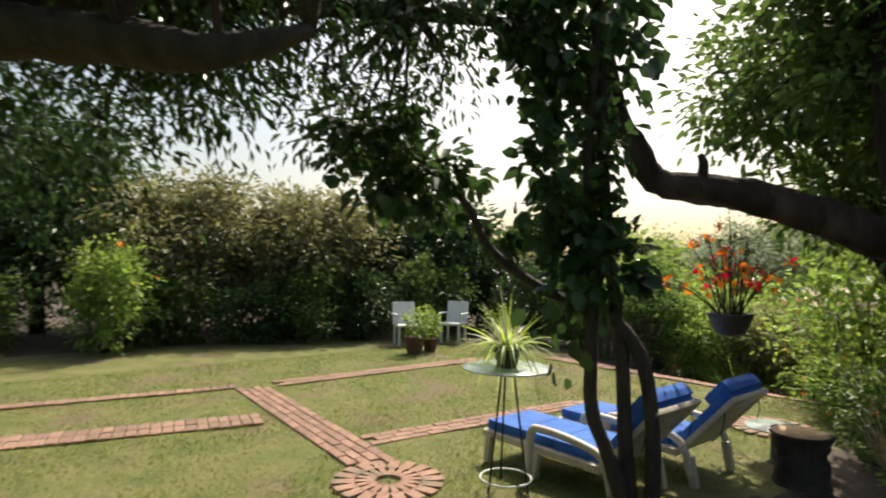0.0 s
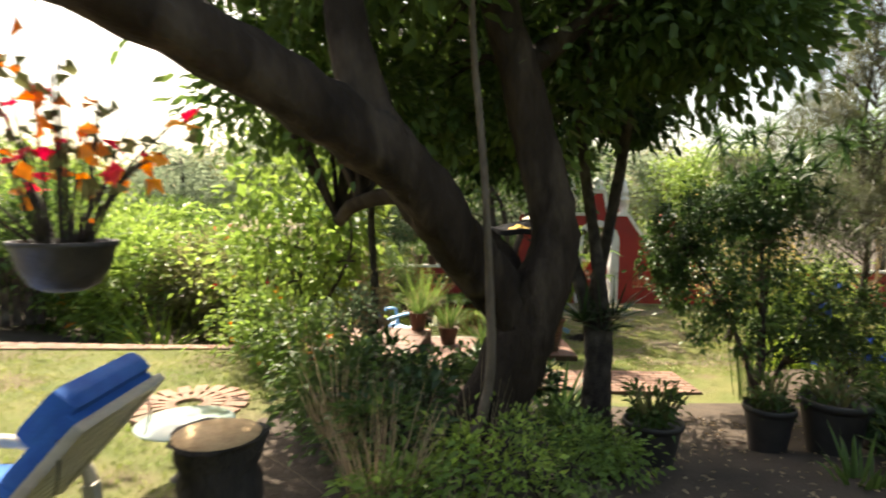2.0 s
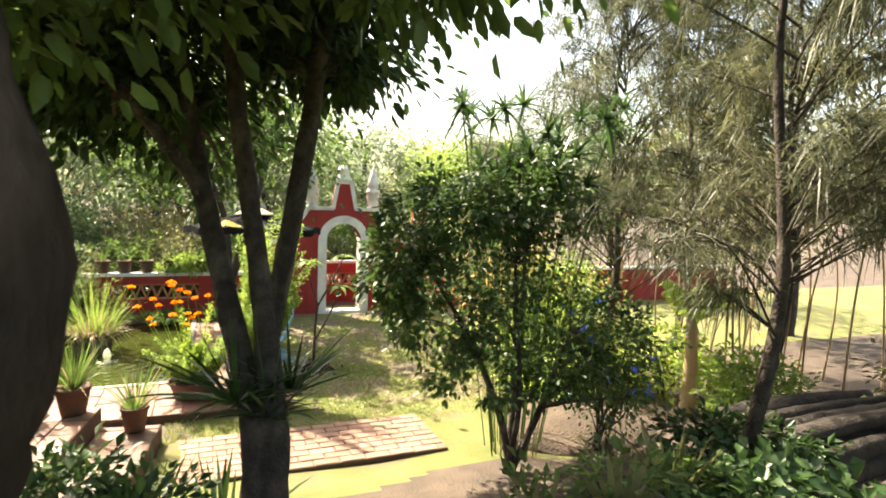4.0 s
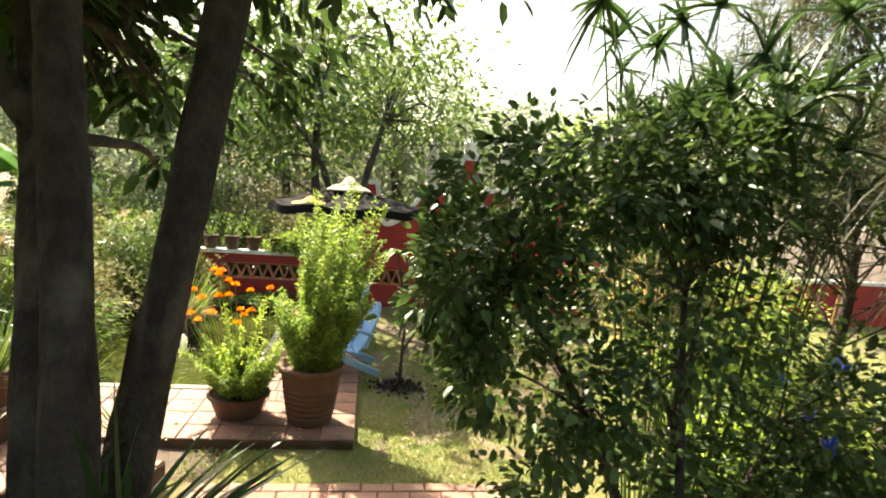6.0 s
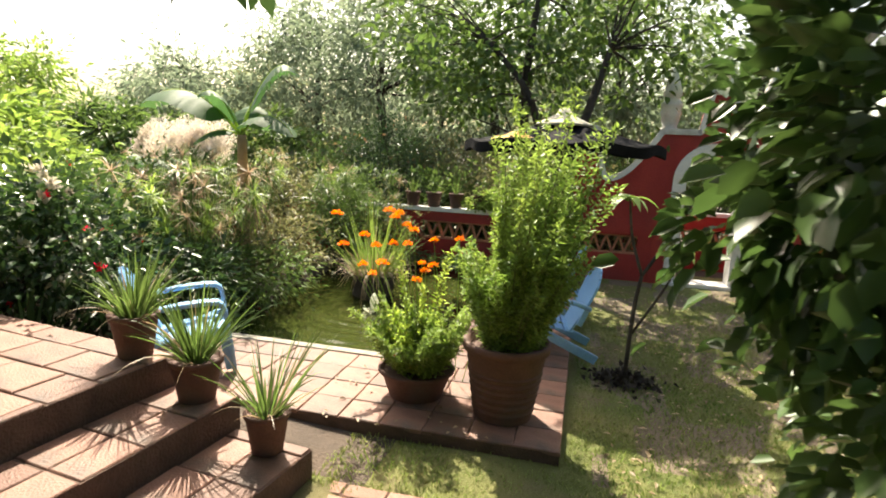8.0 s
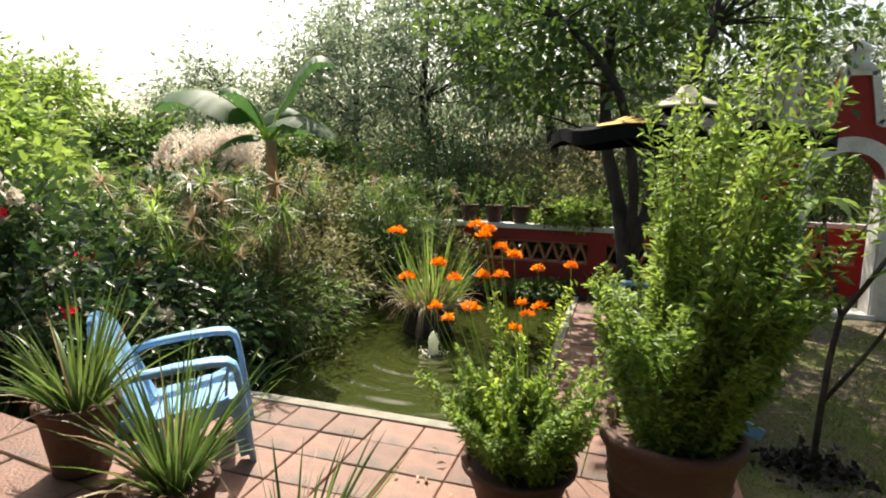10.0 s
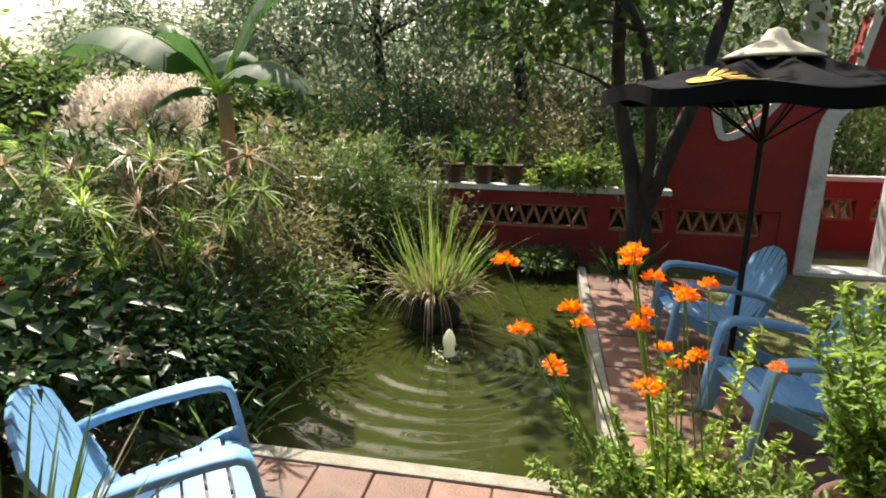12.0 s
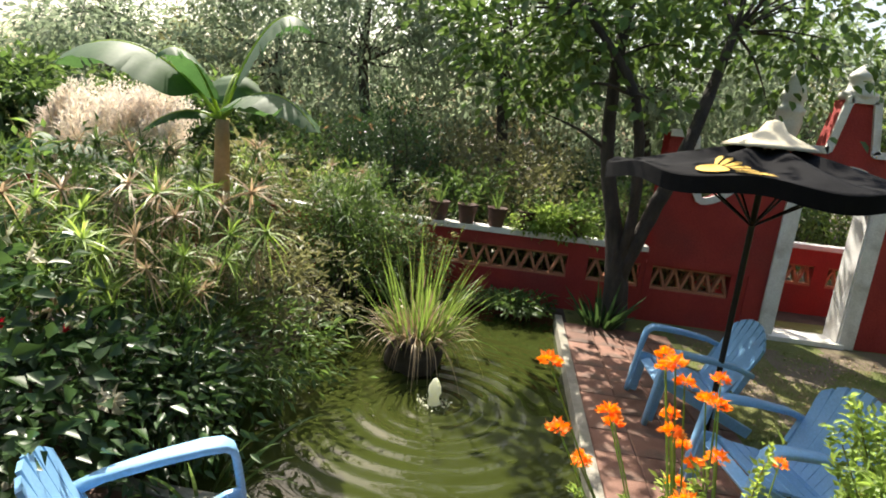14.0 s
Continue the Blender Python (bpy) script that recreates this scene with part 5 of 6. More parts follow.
# two trees beside the descending path
tree("path_tree", "three-stemmed tree with dark leaves beside the path", [(1.44, 3.50, 0.0), (1.44, 3.48, 0.7), (1.47, 3.42, 1.2), (1.42, 3.54, 1.8), (1.35, 3.65, 2.4), (1.28, 3.75, 3.0), (1.2, 3.9, 4.0)], [0.17, 0.145, 0.075, 0.060, 0.056, 0.052, 0.04],
     [((0.9, 4.5, 4.3), (1.7, 1.3, 0.9), 190, 70), ((2.0, 5.0, 3.85), (0.8, 0.8, 0.45), 50, 50), ((-0.5, 4.9, 3.6), (1.3, 1.0, 0.6), 90, 60), ((0.3, 5.0, 3.2), (0.7, 0.6, 0.35), 34, 40), ((1.35, 5.7, 3.0), (0.5, 0.5, 0.28), 16, 24), ((0.6, 4.5, 3.15), (0.8, 0.6, 0.3), 50, 42), ((1.8, 4.4, 3.3), (0.5, 0.5, 0.3), 26, 42), ((1.2, 4.95, 2.72), (0.45, 0.4, 0.3), 13, 16), ((1.12, 5.1, 2.40), (0.25, 0.25, 0.16), 5, 9), ((0.7, 5.2, 2.85), (0.5, 0.4, 0.3), 12, 18)], LEAF_DARK, GREYBARK, size=0.10, aspect=0.45, hang=1.4, rounded=True,
     limbs=[([(1.42, 3.46, 0.75), (1.36, 3.51, 1.2), (1.24, 3.76, 1.8), (1.11, 4.02, 2.4), (1.02, 4.15, 2.9), (0.9, 4.3, 3.8)], [0.10, 0.075, 0.066, 0.062, 0.058, 0.045]),
            ([(1.46, 3.56, 0.7), (1.44, 3.78, 1.3), (1.55, 3.81, 1.95), (1.667, 3.826, 2.6), (1.76, 3.86, 3.2), (1.9, 4.0, 4.0)], [0.11, 0.072, 0.062, 0.058, 0.056, 0.042]),
            ([(1.12, 4.0, 2.4), (0.92, 4.0, 2.68), (0.62, 4.05, 3.05), (0.2, 4.2, 3.5)], [0.05, 0.045, 0.04, 0.025])])
tuft("strap_plant", "dark arching strap leaves at the foot of the tree", 1.15, 3.95, 40, 0.75, 0.04, LEAF_DARK, lean=0.9, bend=0.35, base=0.15)
tuft("strap_plant", "dark arching strap leaves leaning over the path", 1.22, 4.28, 44, 0.72, 0.045, LEAF_DARK, lean=0.9, bend=0.35, base=0.18)
tuft("strap_plant", "dark arching strap leaves beside the steps", 0.75, 4.15, 36, 0.7, 0.035, LEAF_DARK, lean=0.9, bend=0.35, base=0.15)
for k, (dx, dy, z) in enumerate(((-0.16, -0.1, 1.2), (0.14, -0.08, 1.22), (0.0, 0.1, 1.1), (0.02, -0.12, 1.1))):
    tuft("bromeliad", "spiky dark bromeliad growing on the tree", 1.43 + dx, 3.56 + dy, 46, 0.60, 0.022, LEAF_DARK, z=z + 0.08, lean=2.2, bend=0.30, base=0.04)

tree("old_tree", "broad old garden tree with a thick low limb", [(0.02, 1.82, 0.35), (0.14, 1.82, 0.85), (0.38, 1.80, 1.42), (0.52, 1.82, 1.8), (0.64, 1.9, 2.2), (0.51, 1.9, 2.75), (0.35, 1.9, 3.37), (0.16, 1.95, 4.0), (0.1, 2.1, 4.9)], [0.34, 0.24, 0.225, 0.20, 0.165, 0.155, 0.145, 0.12, 0.08],
     [((0.5, 2.4, 5.0), (2.0, 1.6, 1.2), 130, 50), ((1.7, 2.5, 4.0), (1.0, 1.0, 0.75), 75, 52), ((-1.0, 3.1, 4.1), (1.4, 1.2, 0.9), 80, 52), ((2.3, 2.9, 4.6), (1.0, 1.0, 0.9), 50, 50), ((-0.6, 1.0, 5.1), (1.2, 1.0, 0.7), 55, 50), ((0.2, 0.9, 4.4), (0.9, 0.7, 0.5), 26, 40), ((1.2, 3.2, 4.1), (1.0, 0.9, 0.6), 60, 55), ((-0.5, 2.6, 3.2), (0.8, 0.7, 0.5), 24, 34), ((0.6, 2.6, 3.3), (0.8, 0.6, 0.5), 26, 36), ((-0.9, 0.9, 4.2), (0.5, 0.5, 0.35), 14, 36), ((-1.9, 2.2, 4.6), (1.0, 0.9, 0.85), 60, 50), ((-1.3, 2.7, 3.35), (0.9, 0.8, 0.6), 44, 42), ((-0.7, 1.6, 4.0), (0.8, 0.7, 0.5), 22, 40)], LEAF_MID, BARK, size=0.12, aspect=0.45, rounded=True, hang=0.7, sides=16,
     limbs=[([(0.42, 1.82, 1.55), (0.24, 1.76, 1.78), (0.06, 1.56, 2.0), (-0.15, 1.30, 2.28), (-0.38, 1.03, 2.58), (-0.60, 0.77, 2.74), (-0.92, 0.39, 2.92), (-1.34, -0.13, 3.12), (-1.60, -0.44, 3.18), (-1.79, -0.67, 3.24), (-1.88, -0.78, 3.50), (-1.98, -0.89, 3.78), (-2.06, -1.0, 4.5)], [0.20, 0.19, 0.18, 0.175, 0.17, 0.165, 0.145, 0.125, 0.11, 0.10, 0.085, 0.08, 0.06]),
            ([(-0.48, 0.92, 2.68), (-0.62, 0.92, 3.05), (-0.72, 0.95, 3.6), (-0.8, 1.0, 4.6)], [0.15, 0.12, 0.11, 0.07]),
            ([(-0.05, 1.45, 2.2), (-0.35, 1.85, 2.45), (-0.8, 2.3, 2.42), (-1.0, 2.5, 2.25)], [0.08, 0.07, 0.055, 0.045]),
            ([(-1.56, -0.40, 3.22), (-1.54, -0.40, 3.36), (-1.56, -0.42, 3.44)], [0.05, 0.035, 0.02]),
            ([(0.45, 1.95, 1.75), (0.35, 2.15, 1.98), (0.22, 2.3, 2.15)], [0.10, 0.09, 0.075]),
            ([(0.35, 1.9, 3.3), (0.9, 2.1, 3.8), (1.5, 2.3, 4.3)], [0.10, 0.07, 0.04])])
hv = thing("hanging_root", 0.1, 1.2, 0.5, "thin pale aerial root hanging beside the trunk", "root")
part("root", tube("root", [(-0.20, -0.06, 0.0), (-0.12, -0.02, 0.35), (0.0, 0.0, 0.62), (0.05, 0.0, 0.95), (0.035, 0.02, 1.4), (0.01, 0.08, 1.9), (-0.03, 0.16, 2.4), (-0.08, 0.3, 3.0), (-0.1, 0.5, 4.0)], [0.040, 0.036, 0.032, 0.030, 0.026, 0.024, 0.023, 0.022, 0.02], 8, 0.08), ROOTBARK, hv)
tt = thing("thin_trunk", -0.88, 3.8, 0.8, "slim trunk with epiphyte clumps", "tree")
part("trunk", tube("trunk", [(0, 0, 0), (0.02, 0, 0.7), (-0.02, 0, 1.6), (0.0, 0, 3.5)], [0.05, 0.045, 0.04, 0.035], 8, 0.08), GREYBARK, tt)
(v, f), _ = crown_np((0, 0, 0.55), (0.16, 0.16, 0.3), 24, 20, 0.09, 0.3, hang=1.0)
part("epiphytes", from_np("epiphytes", v, f), LEAF_DRY, tt)

# upper garden
plant_stand(-2.47, -1.52)
lounger(-1.98, -0.85, 182, "cream resin sun lounger with a blue cushion on the lawn")
lounger(-1.86, -0.02, 182, "cream resin sun lounger with blue cushion and head pillow")


def vine_tree(bx, by):
    """Three twisting stems wrapped in large dark leaves."""
    z = gz(bx, by)
    root = thing("vine_tree", bx, by, z, "slender three-stemmed tree wrapped in large dark vine leaves", "tree")
    e = np.array([0.617, 0.786, 0.0])

    def at(lat, zz, back=0.0):
        return e * lat + np.array([-0.786, 0.617, 0]) * back + np.array([0, 0, zz - z])
    for nm, pts, rad in (("stem", [at(0.02, z - 0.1), at(-0.14, 1.3), at(-0.26, 1.62), at(-0.27, 2.05), at(-0.26, 2.65), at(-0.30, 3.4), at(-0.22, 4.6)], [0.06, 0.052, 0.047, 0.045, 0.042, 0.038, 0.025]),
                         ("stem", [at(0.03, z - 0.1, 0.05), at(-0.02, 1.4, 0.05), at(-0.05, 2.0, 0.05), at(-0.14, 2.8, 0.1), at(-0.18, 3.6, 0.1), at(-0.25, 4.8, 0.1)], [0.06, 0.05, 0.045, 0.04, 0.038, 0.025]),
                         ("stem", [at(0.12, z - 0.1, -0.04), at(0.13, 1.5, -0.04), at(0.05, 2.0, 0.0), at(-0.2, 2.28, 0.05), at(-0.6, 2.42, 0.1), at(-0.95, 2.7, 0.2), at(-1.1, 3.0, 0.3), at(-1.4, 3.3, 0.4)], [0.06, 0.05, 0.05, 0.045, 0.04, 0.032, 0.028, 0.018])):
        part(nm, tube(nm, pts, rad, 10, 0.06, 2), DARKBARK, root)
    sets = []
    for c, r, n, per in ((at(-0.40, 3.25), (0.29, 0.34, 0.9), 44, 18), (at(-0.42, 4.2), (0.45, 0.5, 0.7), 44, 18), (at(-0.12, 2.5), (0.24, 0.26, 0.28), 14, 12), (at(-1.5, 3.2, 0.4), (0.45, 0.45, 0.33), 28, 16), (at(-1.8, 3.45, 0.5), (0.4, 0.4, 0.3), 18, 14), (at(-0.75, 2.85, 0.2), (0.25, 0.25, 0.25), 8, 10)):
        s, _ = crown_np(c, r, n, per, 0.11, 0.78, 0.2, hang=1.0, hollow=0.2, rounded=True)
        sets.append(s)
    part("leaves", from_np("leaves", *joined(sets)), LEAF_DARK, root, "large dark heart-shaped leaves")


vine_tree(-1.62, -1.2)

hp = thing("hanging_pot", -1.40, -0.28, 2.085, "black hanging pot of orange and red leaves under the limb", "hanging plant")
part("pot_body", lathe([(0.06, 0), (0.10, 0.02), (0.135, 0.08), (0.15, 0.14), (0.16, 0.15), (0.16, 0.165), (0.145, 0.165), (0.135, 0.13)], 24), DARKPOT, hp)
part("potting_soil", lathe([(0.14, 0.135), (0, 0.15)], 14), SOIL, hp)
lines, P = [], []
for k in range(24):
    a = R.rand() * 6.28
    q = R.uniform(0.15, 0.75)
    h = R.uniform(0.25, 0.65) * (1.15 - q * 0.7)
    b, t = np.array([math.cos(a) * 0.06, math.sin(a) * 0.06, 0.13]), np.array([math.cos(a) * q * 0.75, math.sin(a) * q * 0.75, 0.13 + h])
    m = (b + t) / 2 + [0, 0, 0.06]
    lines.append(([b, m, t], [0.007, 0.005, 0.003]))
    for s in np.linspace(0.55, 1, 4):
        P.append(b + (t - b) * s + np.array([0, 0, 0.06]) * (1 - abs(2 * s - 1)) + R.randn(3) * 0.03)
P = np.array(P)
part("twigs", tubes("twigs", lines, 5), GREYBARK, hp)
for nm, sl, mt in (("red_bracts", P[::7], PETAL_RED), ("orange_leaves", P[1::3], PETAL_ORANGE), ("green_leaves", P[2::3], LEAF_OLIVE)):
    v, f = leaf_np(np.repeat(sl, 2, 0), sphere_dirs(len(sl) * 2), sphere_dirs(len(sl) * 2), 0.07, 0.05)
    part(nm, from_np(nm, v, f), mt, hp)
part("hanger", tubes("hanger", [([(math.cos(a) * 0.15, math.sin(a) * 0.15, 0.16), (0, 0, 0.75)], [0.003, 0.003]) for a in (0, 2.1, 4.2)] + [([(0, 0, 0.75), (-0.04, 0.05, 1.0)], [0.003, 0.003])], 4), BLACKMETAL, hp)

# stump and glass table
st = thing("tree_stump", -1.2, 0.46, gz(-1.2, 0.46) - 0.06, "short dark tree stump with a pale sawn top", "stump")
part("bark", tube("bark", [(0, 0, 0), (0, 0, 0.12), (0, 0, 0.32), (0, 0, 0.46)], [0.24, 0.19, 0.18, 0.22], 18, 0.07), DARKBARK, st)
part("cut_face", lathe([(0.205, 0.455), (0.2, 0.463), (0, 0.465)], 18), CUTWOOD, st, "pale sawn top")
gt = thing("glass_table", -1.52, 0.84, gz(-1.52, 0.84) - 0.06, "low round glass table beside the stump", "table")
part("glass_top", lathe([(0, 0.36), (0.25, 0.36), (0.255, 0.366), (0.25, 0.372), (0, 0.372)], 32), GLASS, gt)
part("pedestal", lathe([(0.15, 0), (0.14, 0.03), (0.05, 0.08), (0.045, 0.3), (0.10, 0.36)], 16), DARKPOT, gt)

# bed between lawn and path
BED = ((-0.5, 0.95, 0.35, 0.5, LEAF_MID, 0.06), (-0.3, 0.45, 0.32, 0.42, LEAF_LIGHT, 0.05), (-0.9, 1.6, 0.35, 0.5, LEAF_MID, 0.07), (-0.35, 1.35, 0.35, 0.5, LEAF_DARK, 0.08), (0.15, 0.75, 0.4, 0.5, LEAF_LIME, 0.045), (0.55, 1.1, 0.4, 0.45, LEAF_LIGHT, 0.045),
       (-1.2, 2.3, 0.4, 0.65, LEAF_MID, 0.07), (-0.6, 2.3, 0.35, 0.5, LEAF_DARK, 0.08), (-0.2, 2.9, 0.35, 0.4, LEAF_MID, 0.07), (-1.7, 3.0, 0.4, 0.7, LEAF_LIGHT, 0.07), (-1.1, 3.3, 0.35, 0.6, LEAF_GREY, 0.07), (-2.1, 3.9, 0.6, 1.2, LEAF_LIGHT, 0.07),
       (0.75, 3.6, 0.35, 0.55, LEAF_DARK, 0.09), (0.3, 3.9, 0.4, 0.6, LEAF_DARK, 0.09), (0.9, 2.2, 0.3, 0.4, LEAF_MID, 0.06), (1.0, 1.7, 0.3, 0.35, LEAF_LIGHT, 0.05), (-0.3, -0.15, 0.28, 0.26, LEAF_MID, 0.05), (0.5, 0.3, 0.3, 0.3, LEAF_OLIVE, 0.05))
for k, (x, y, r, h, mt, sz) in enumerate(BED):
    shrub("bed_plant", "leafy green garden plant in the shaded bed", x, y, r, r, h, mt, 26, 32, sz, 0.5, low=0.02, stems=4, category="plant", extra=(("orange_flowers", PETAL_ORANGE, 5, 0.04),) if k in (6, 9, 11) else ())
for x, y, n, ln in ((-0.45, 0.55, 120, 0.75), (-0.75, 1.25, 90, 0.7), (0.1, 1.5, 40, 0.7), (-0.1, 0.2, 36, 0.5), (-0.15, 1.0, 40, 0.6), (-1.3, 2.7, 40, 0.9)):
    tuft("grass_tuft", "tall thin straw coloured grass in the bed", x, y, n, ln, 0.008, LEAF_DRY, lean=0.4, bend=0.25, base=0.12)
for x, y, r, h, lab, mt, ln in ((1.50, 2.15, 0.21, 0.36, "large dark pot with spiky aloe leaves", DARKPOT, 0.42), (2.75, 2.75, 0.20, 0.42, "large dark pot with a leafy plant", DARKPOT, 0.35), (3.25, 2.65, 0.26, 0.50, "large dark clay pot with trailing leaves", DARKPOT, 0.4), (3.9, 2.9, 0.22, 0.40, "dark pot with drooping leaves", DARKPOT, 0.5)):
    p = pot("large_pot", lab, x, y, gz(x, y) - 0.01, r, h, mt, group="pots beside the path")
    tuft("leaves", "", 0, 0, 26, ln, 0.05, LEAF_OLIVE, z=h * 0.88, lean=0.7, bend=0.25, base=0.08, parent=p)
    (v, f), _ = crown_np((0, 0, h + 0.1), (r, r, 0.16), 14, 18, 0.07)
    part("foliage", from_np("foliage", v, f), LEAF_MID, p)
shrub("trailing_plant", "dark trailing leaves on bare earth", 4.4, 2.6, 0.8, 0.6, 0.45, LEAF_DARK, 60, 35, 0.10, 0.7, low=0.0, stems=0)
shrub("trailing_plant", "dark leafy ground cover beside the path", 4.2, 1.4, 0.9, 0.7, 0.5, LEAF_DARK, 60, 35, 0.10, 0.7, low=0.0, stems=0)
tuft("strap_plant", "pale green strap leaves beside the path", 2.75, 1.65, 22, 0.45, 0.035, LEAF_MID, lean=0.6, bend=0.3, base=0.15)
tuft("strap_plant", "green strap leaves low beside the path", 3.4, 1.9, 30, 0.6, 0.035, LEAF_MID, lean=0.9, bend=0.4, base=0.15)

# log pile and earth mound
root = thing("log_pile", 6.7, 3.7, gz(6.7, 3.7), "dark weathered log pile under the trees", "log pile")
for k in range(16):
    row = k // 6
    y = (k % 6 - 2.5) * 0.2 + R.uniform(-0.04, 0.04) + row * 0.08
    part("log", tube("log", [(-0.9 + R.uniform(-0.15, 0.15), y, 0.1 + row * 0.15), (0, y + R.uniform(-0.05, 0.05), 0.12 + row * 0.15), (0.9 + R.uniform(-0.15, 0.15), y, 0.1 + row * 0.15)], [0.085, 0.09, 0.075], 9, 0.12, k), DARKBARK, root)
em = thing("earth_mound", 5.0, 5.45, -0.25, "low mound of pale bare earth under the shrub", "mound")
part("mound", tube("mound", [(0, 0, 0), (0, 0, 0.22), (0, 0, 0.38), (0, 0, 0.44)], [1.0, 0.85, 0.5, 0.1], 24, 0.05), SOIL, em)


# needle-leaved trees and canes on the east side
def she_oak(x, y, h, r, n, label):
    z = gz(x, y)
    root = thing("she_oak", x, y, z - 0.05, label, "tree")
    part("trunk", tube("trunk", [(-0.25, 0.1, 0), (0.0, 0, h * 0.3), (-0.1, 0.1, h * 0.65), (0, 0, h)], [0.07, 0.05, 0.03, 0.01], 9, 0.08), GREYBARK, root)
    lines, P, D = [], [], []
    for k in range(n):
        t = R.uniform(0.22, 0.98)
        a = R.rand() * 6.28
        L = r * (1.15 - 0.6 * t) * R.uniform(0.5, 1.1)
        b = np.array([0, 0, h * t])
        e = b + np.array([math.cos(a) * L, math.sin(a) * L, 0.45 * L])
        lines.append(([b, (b + e) / 2 + [0, 0, 0.16 * L] + R.randn(3) * 0.08, e], [0.013, 0.008, 0.003]))
        for s in np.linspace(0.3, 1.0, 24):
            P.append(b + (e - b) * s + np.array([0, 0, 0.6 * s * (1 - s) * L]) + R.randn(3) * 0.07)
            D.append(np.array([math.cos(a) * 0.5, math.sin(a) * 0.5, 0.35]) + R.randn(3) * 0.45)
    P, D = np.repeat(np.array(P), 9, 0), np.repeat(np.array(D), 9, 0)
    v, f = blade_np(P + R.randn(len(P), 3) * 0.03, D + R.randn(len(P), 3) * 0.5, 0.24 * (0.6 + 0.8 * R.rand(len(P))), 0.009, 0.6, 3)
    part("needles", from_np("needles", v, f), LEAF_NEEDLE, root)
    part("branches", tubes("branches", lines, 4, 0.1), GREYBARK, root)


for x, y, h, r, n in ((6.4, 6.6, 5.8, 2.3, 85), (7.6, 4.9, 6.2, 2.4, 85), (8.6, 7.4, 6.5, 2.4, 60), (6.6, 2.2, 5.8, 2.2, 70), (5.3, 3.3, 5.6, 1.7, 60), (9.4, 3.4, 6.6, 2.4, 50), (5.6, 8.6, 3.6, 1.2, 26), (8.8, 0.4, 6.0, 2.2, 40)):
    she_oak(x, y, h, r, n, "grey green needle-leaved tree with drooping sprays")
cn = thing("cane_thicket", 8.2, 5.6, -0.1, "thicket of thin dry canes", "bamboo", kind="stuff")
part("canes", tubes("canes", [([(dx, dy, 0), (dx + R.randn() * 0.1, dy + R.randn() * 0.1, 1.8), (dx + R.randn() * 0.7, dy + R.randn() * 0.7, 3.6)], [0.016, 0.013, 0.006]) for dx, dy in zip(R.uniform(-1.0, 1.8, 40), R.uniform(-3.5, 3.0, 40))], 5), LEAF_DRY, cn)
banana(6.7, 5.5, -0.1, 1.2, [(200, 60, 1.3, 0.45), (250, 66, 1.2, 0.42), (320, 58, 1.35, 0.45), (20, 62, 1.2, 0.42), (110, 68, 1.2, 0.42), (285, 80, 1.1, 0.4)], "young lime green banana plant in the sun", LEAF_LIME)
banana(7.6, 6.3, -0.1, 0.9, [(200, 60, 1.2, 0.42), (300, 62, 1.2, 0.42), (60, 65, 1.2, 0.42), (250, 75, 1.0, 0.4)], "small lime green banana plant", LEAF_LIME)
shrub("yellow_bush", "tall bush with orange yellow leaves", 6.6, 10.5, 1.0, 0.9, 2.6, LEAF_GOLD, 80, 40, 0.09, 0.5)
shrub("sunny_shrub", "bright green shrub in the sun", 5.9, 7.4, 0.8, 0.7, 1.3, LEAF_LIGHT, 60, 40, 0.08, 0.5)
shrub("sunny_shrub", "bright green shrub by the east wall", 8.0, 10.5, 1.2, 1.0, 1.6, LEAF_LIGHT, 80, 40, 0.09, 0.5)
shrub("gate_shrub", "sunlit bush seen beyond the gate", 4.7, 16.3, 1.0, 0.9, 2.4, LEAF_MID, 100, 45, 0.09, 0.5, z=-0.1)
shrub("gate_shrub", "yellow green bush beyond the gate", 6.4, 16.6, 1.2, 0.9, 2.2, LEAF_LIGHT, 90, 40, 0.09, 0.5, z=-0.1)


# trees beyond the wall and round the garden; LEAF_HAZE ones have distance haze in their colour
for x, y, r, h, mt in ((-5.2, 14.0, 0.9, 1.7, LEAF_MID), (-3.7, 14.1, 0.9, 1.6, LEAF_OLIVE), (-2.6, 13.9, 0.7, 1.4, LEAF_LIGHT), (-0.4, 14.1, 0.8, 1.6, LEAF_MID), (0.6, 13.9, 0.8, 1.5, LEAF_OLIVE), (1.5, 14.2, 0.9, 1.7, LEAF_MID), (2.5, 14.3, 0.8, 1.6, LEAF_OLIVE), (-2.2, 16.8, 1.3, 2.2, LEAF_MID), (0.4, 17.0, 1.3, 2.2, LEAF_OLIVE), (2.8, 16.4, 1.2, 2.1, LEAF_MID), (-6.4, 15.5, 1.3, 2.0, LEAF_OLIVE), (-7.6, 16.8, 1.5, 2.2, LEAF_MID), (-1.2, 16.2, 1.2, 2.2, LEAF_OLIVE), (1.6, 16.0, 1.1, 2.1, LEAF_DARK), (-4.4, 17.0, 1.4, 2.3, LEAF_OLIVE)):
    shrub("wall_shrub", "leafy shrub growing close behind the wall", x, y, r, r * 0.8, h, mt, 80, 50, 0.09, 0.5, z=-0.1, low=0.0, spread=0.15)
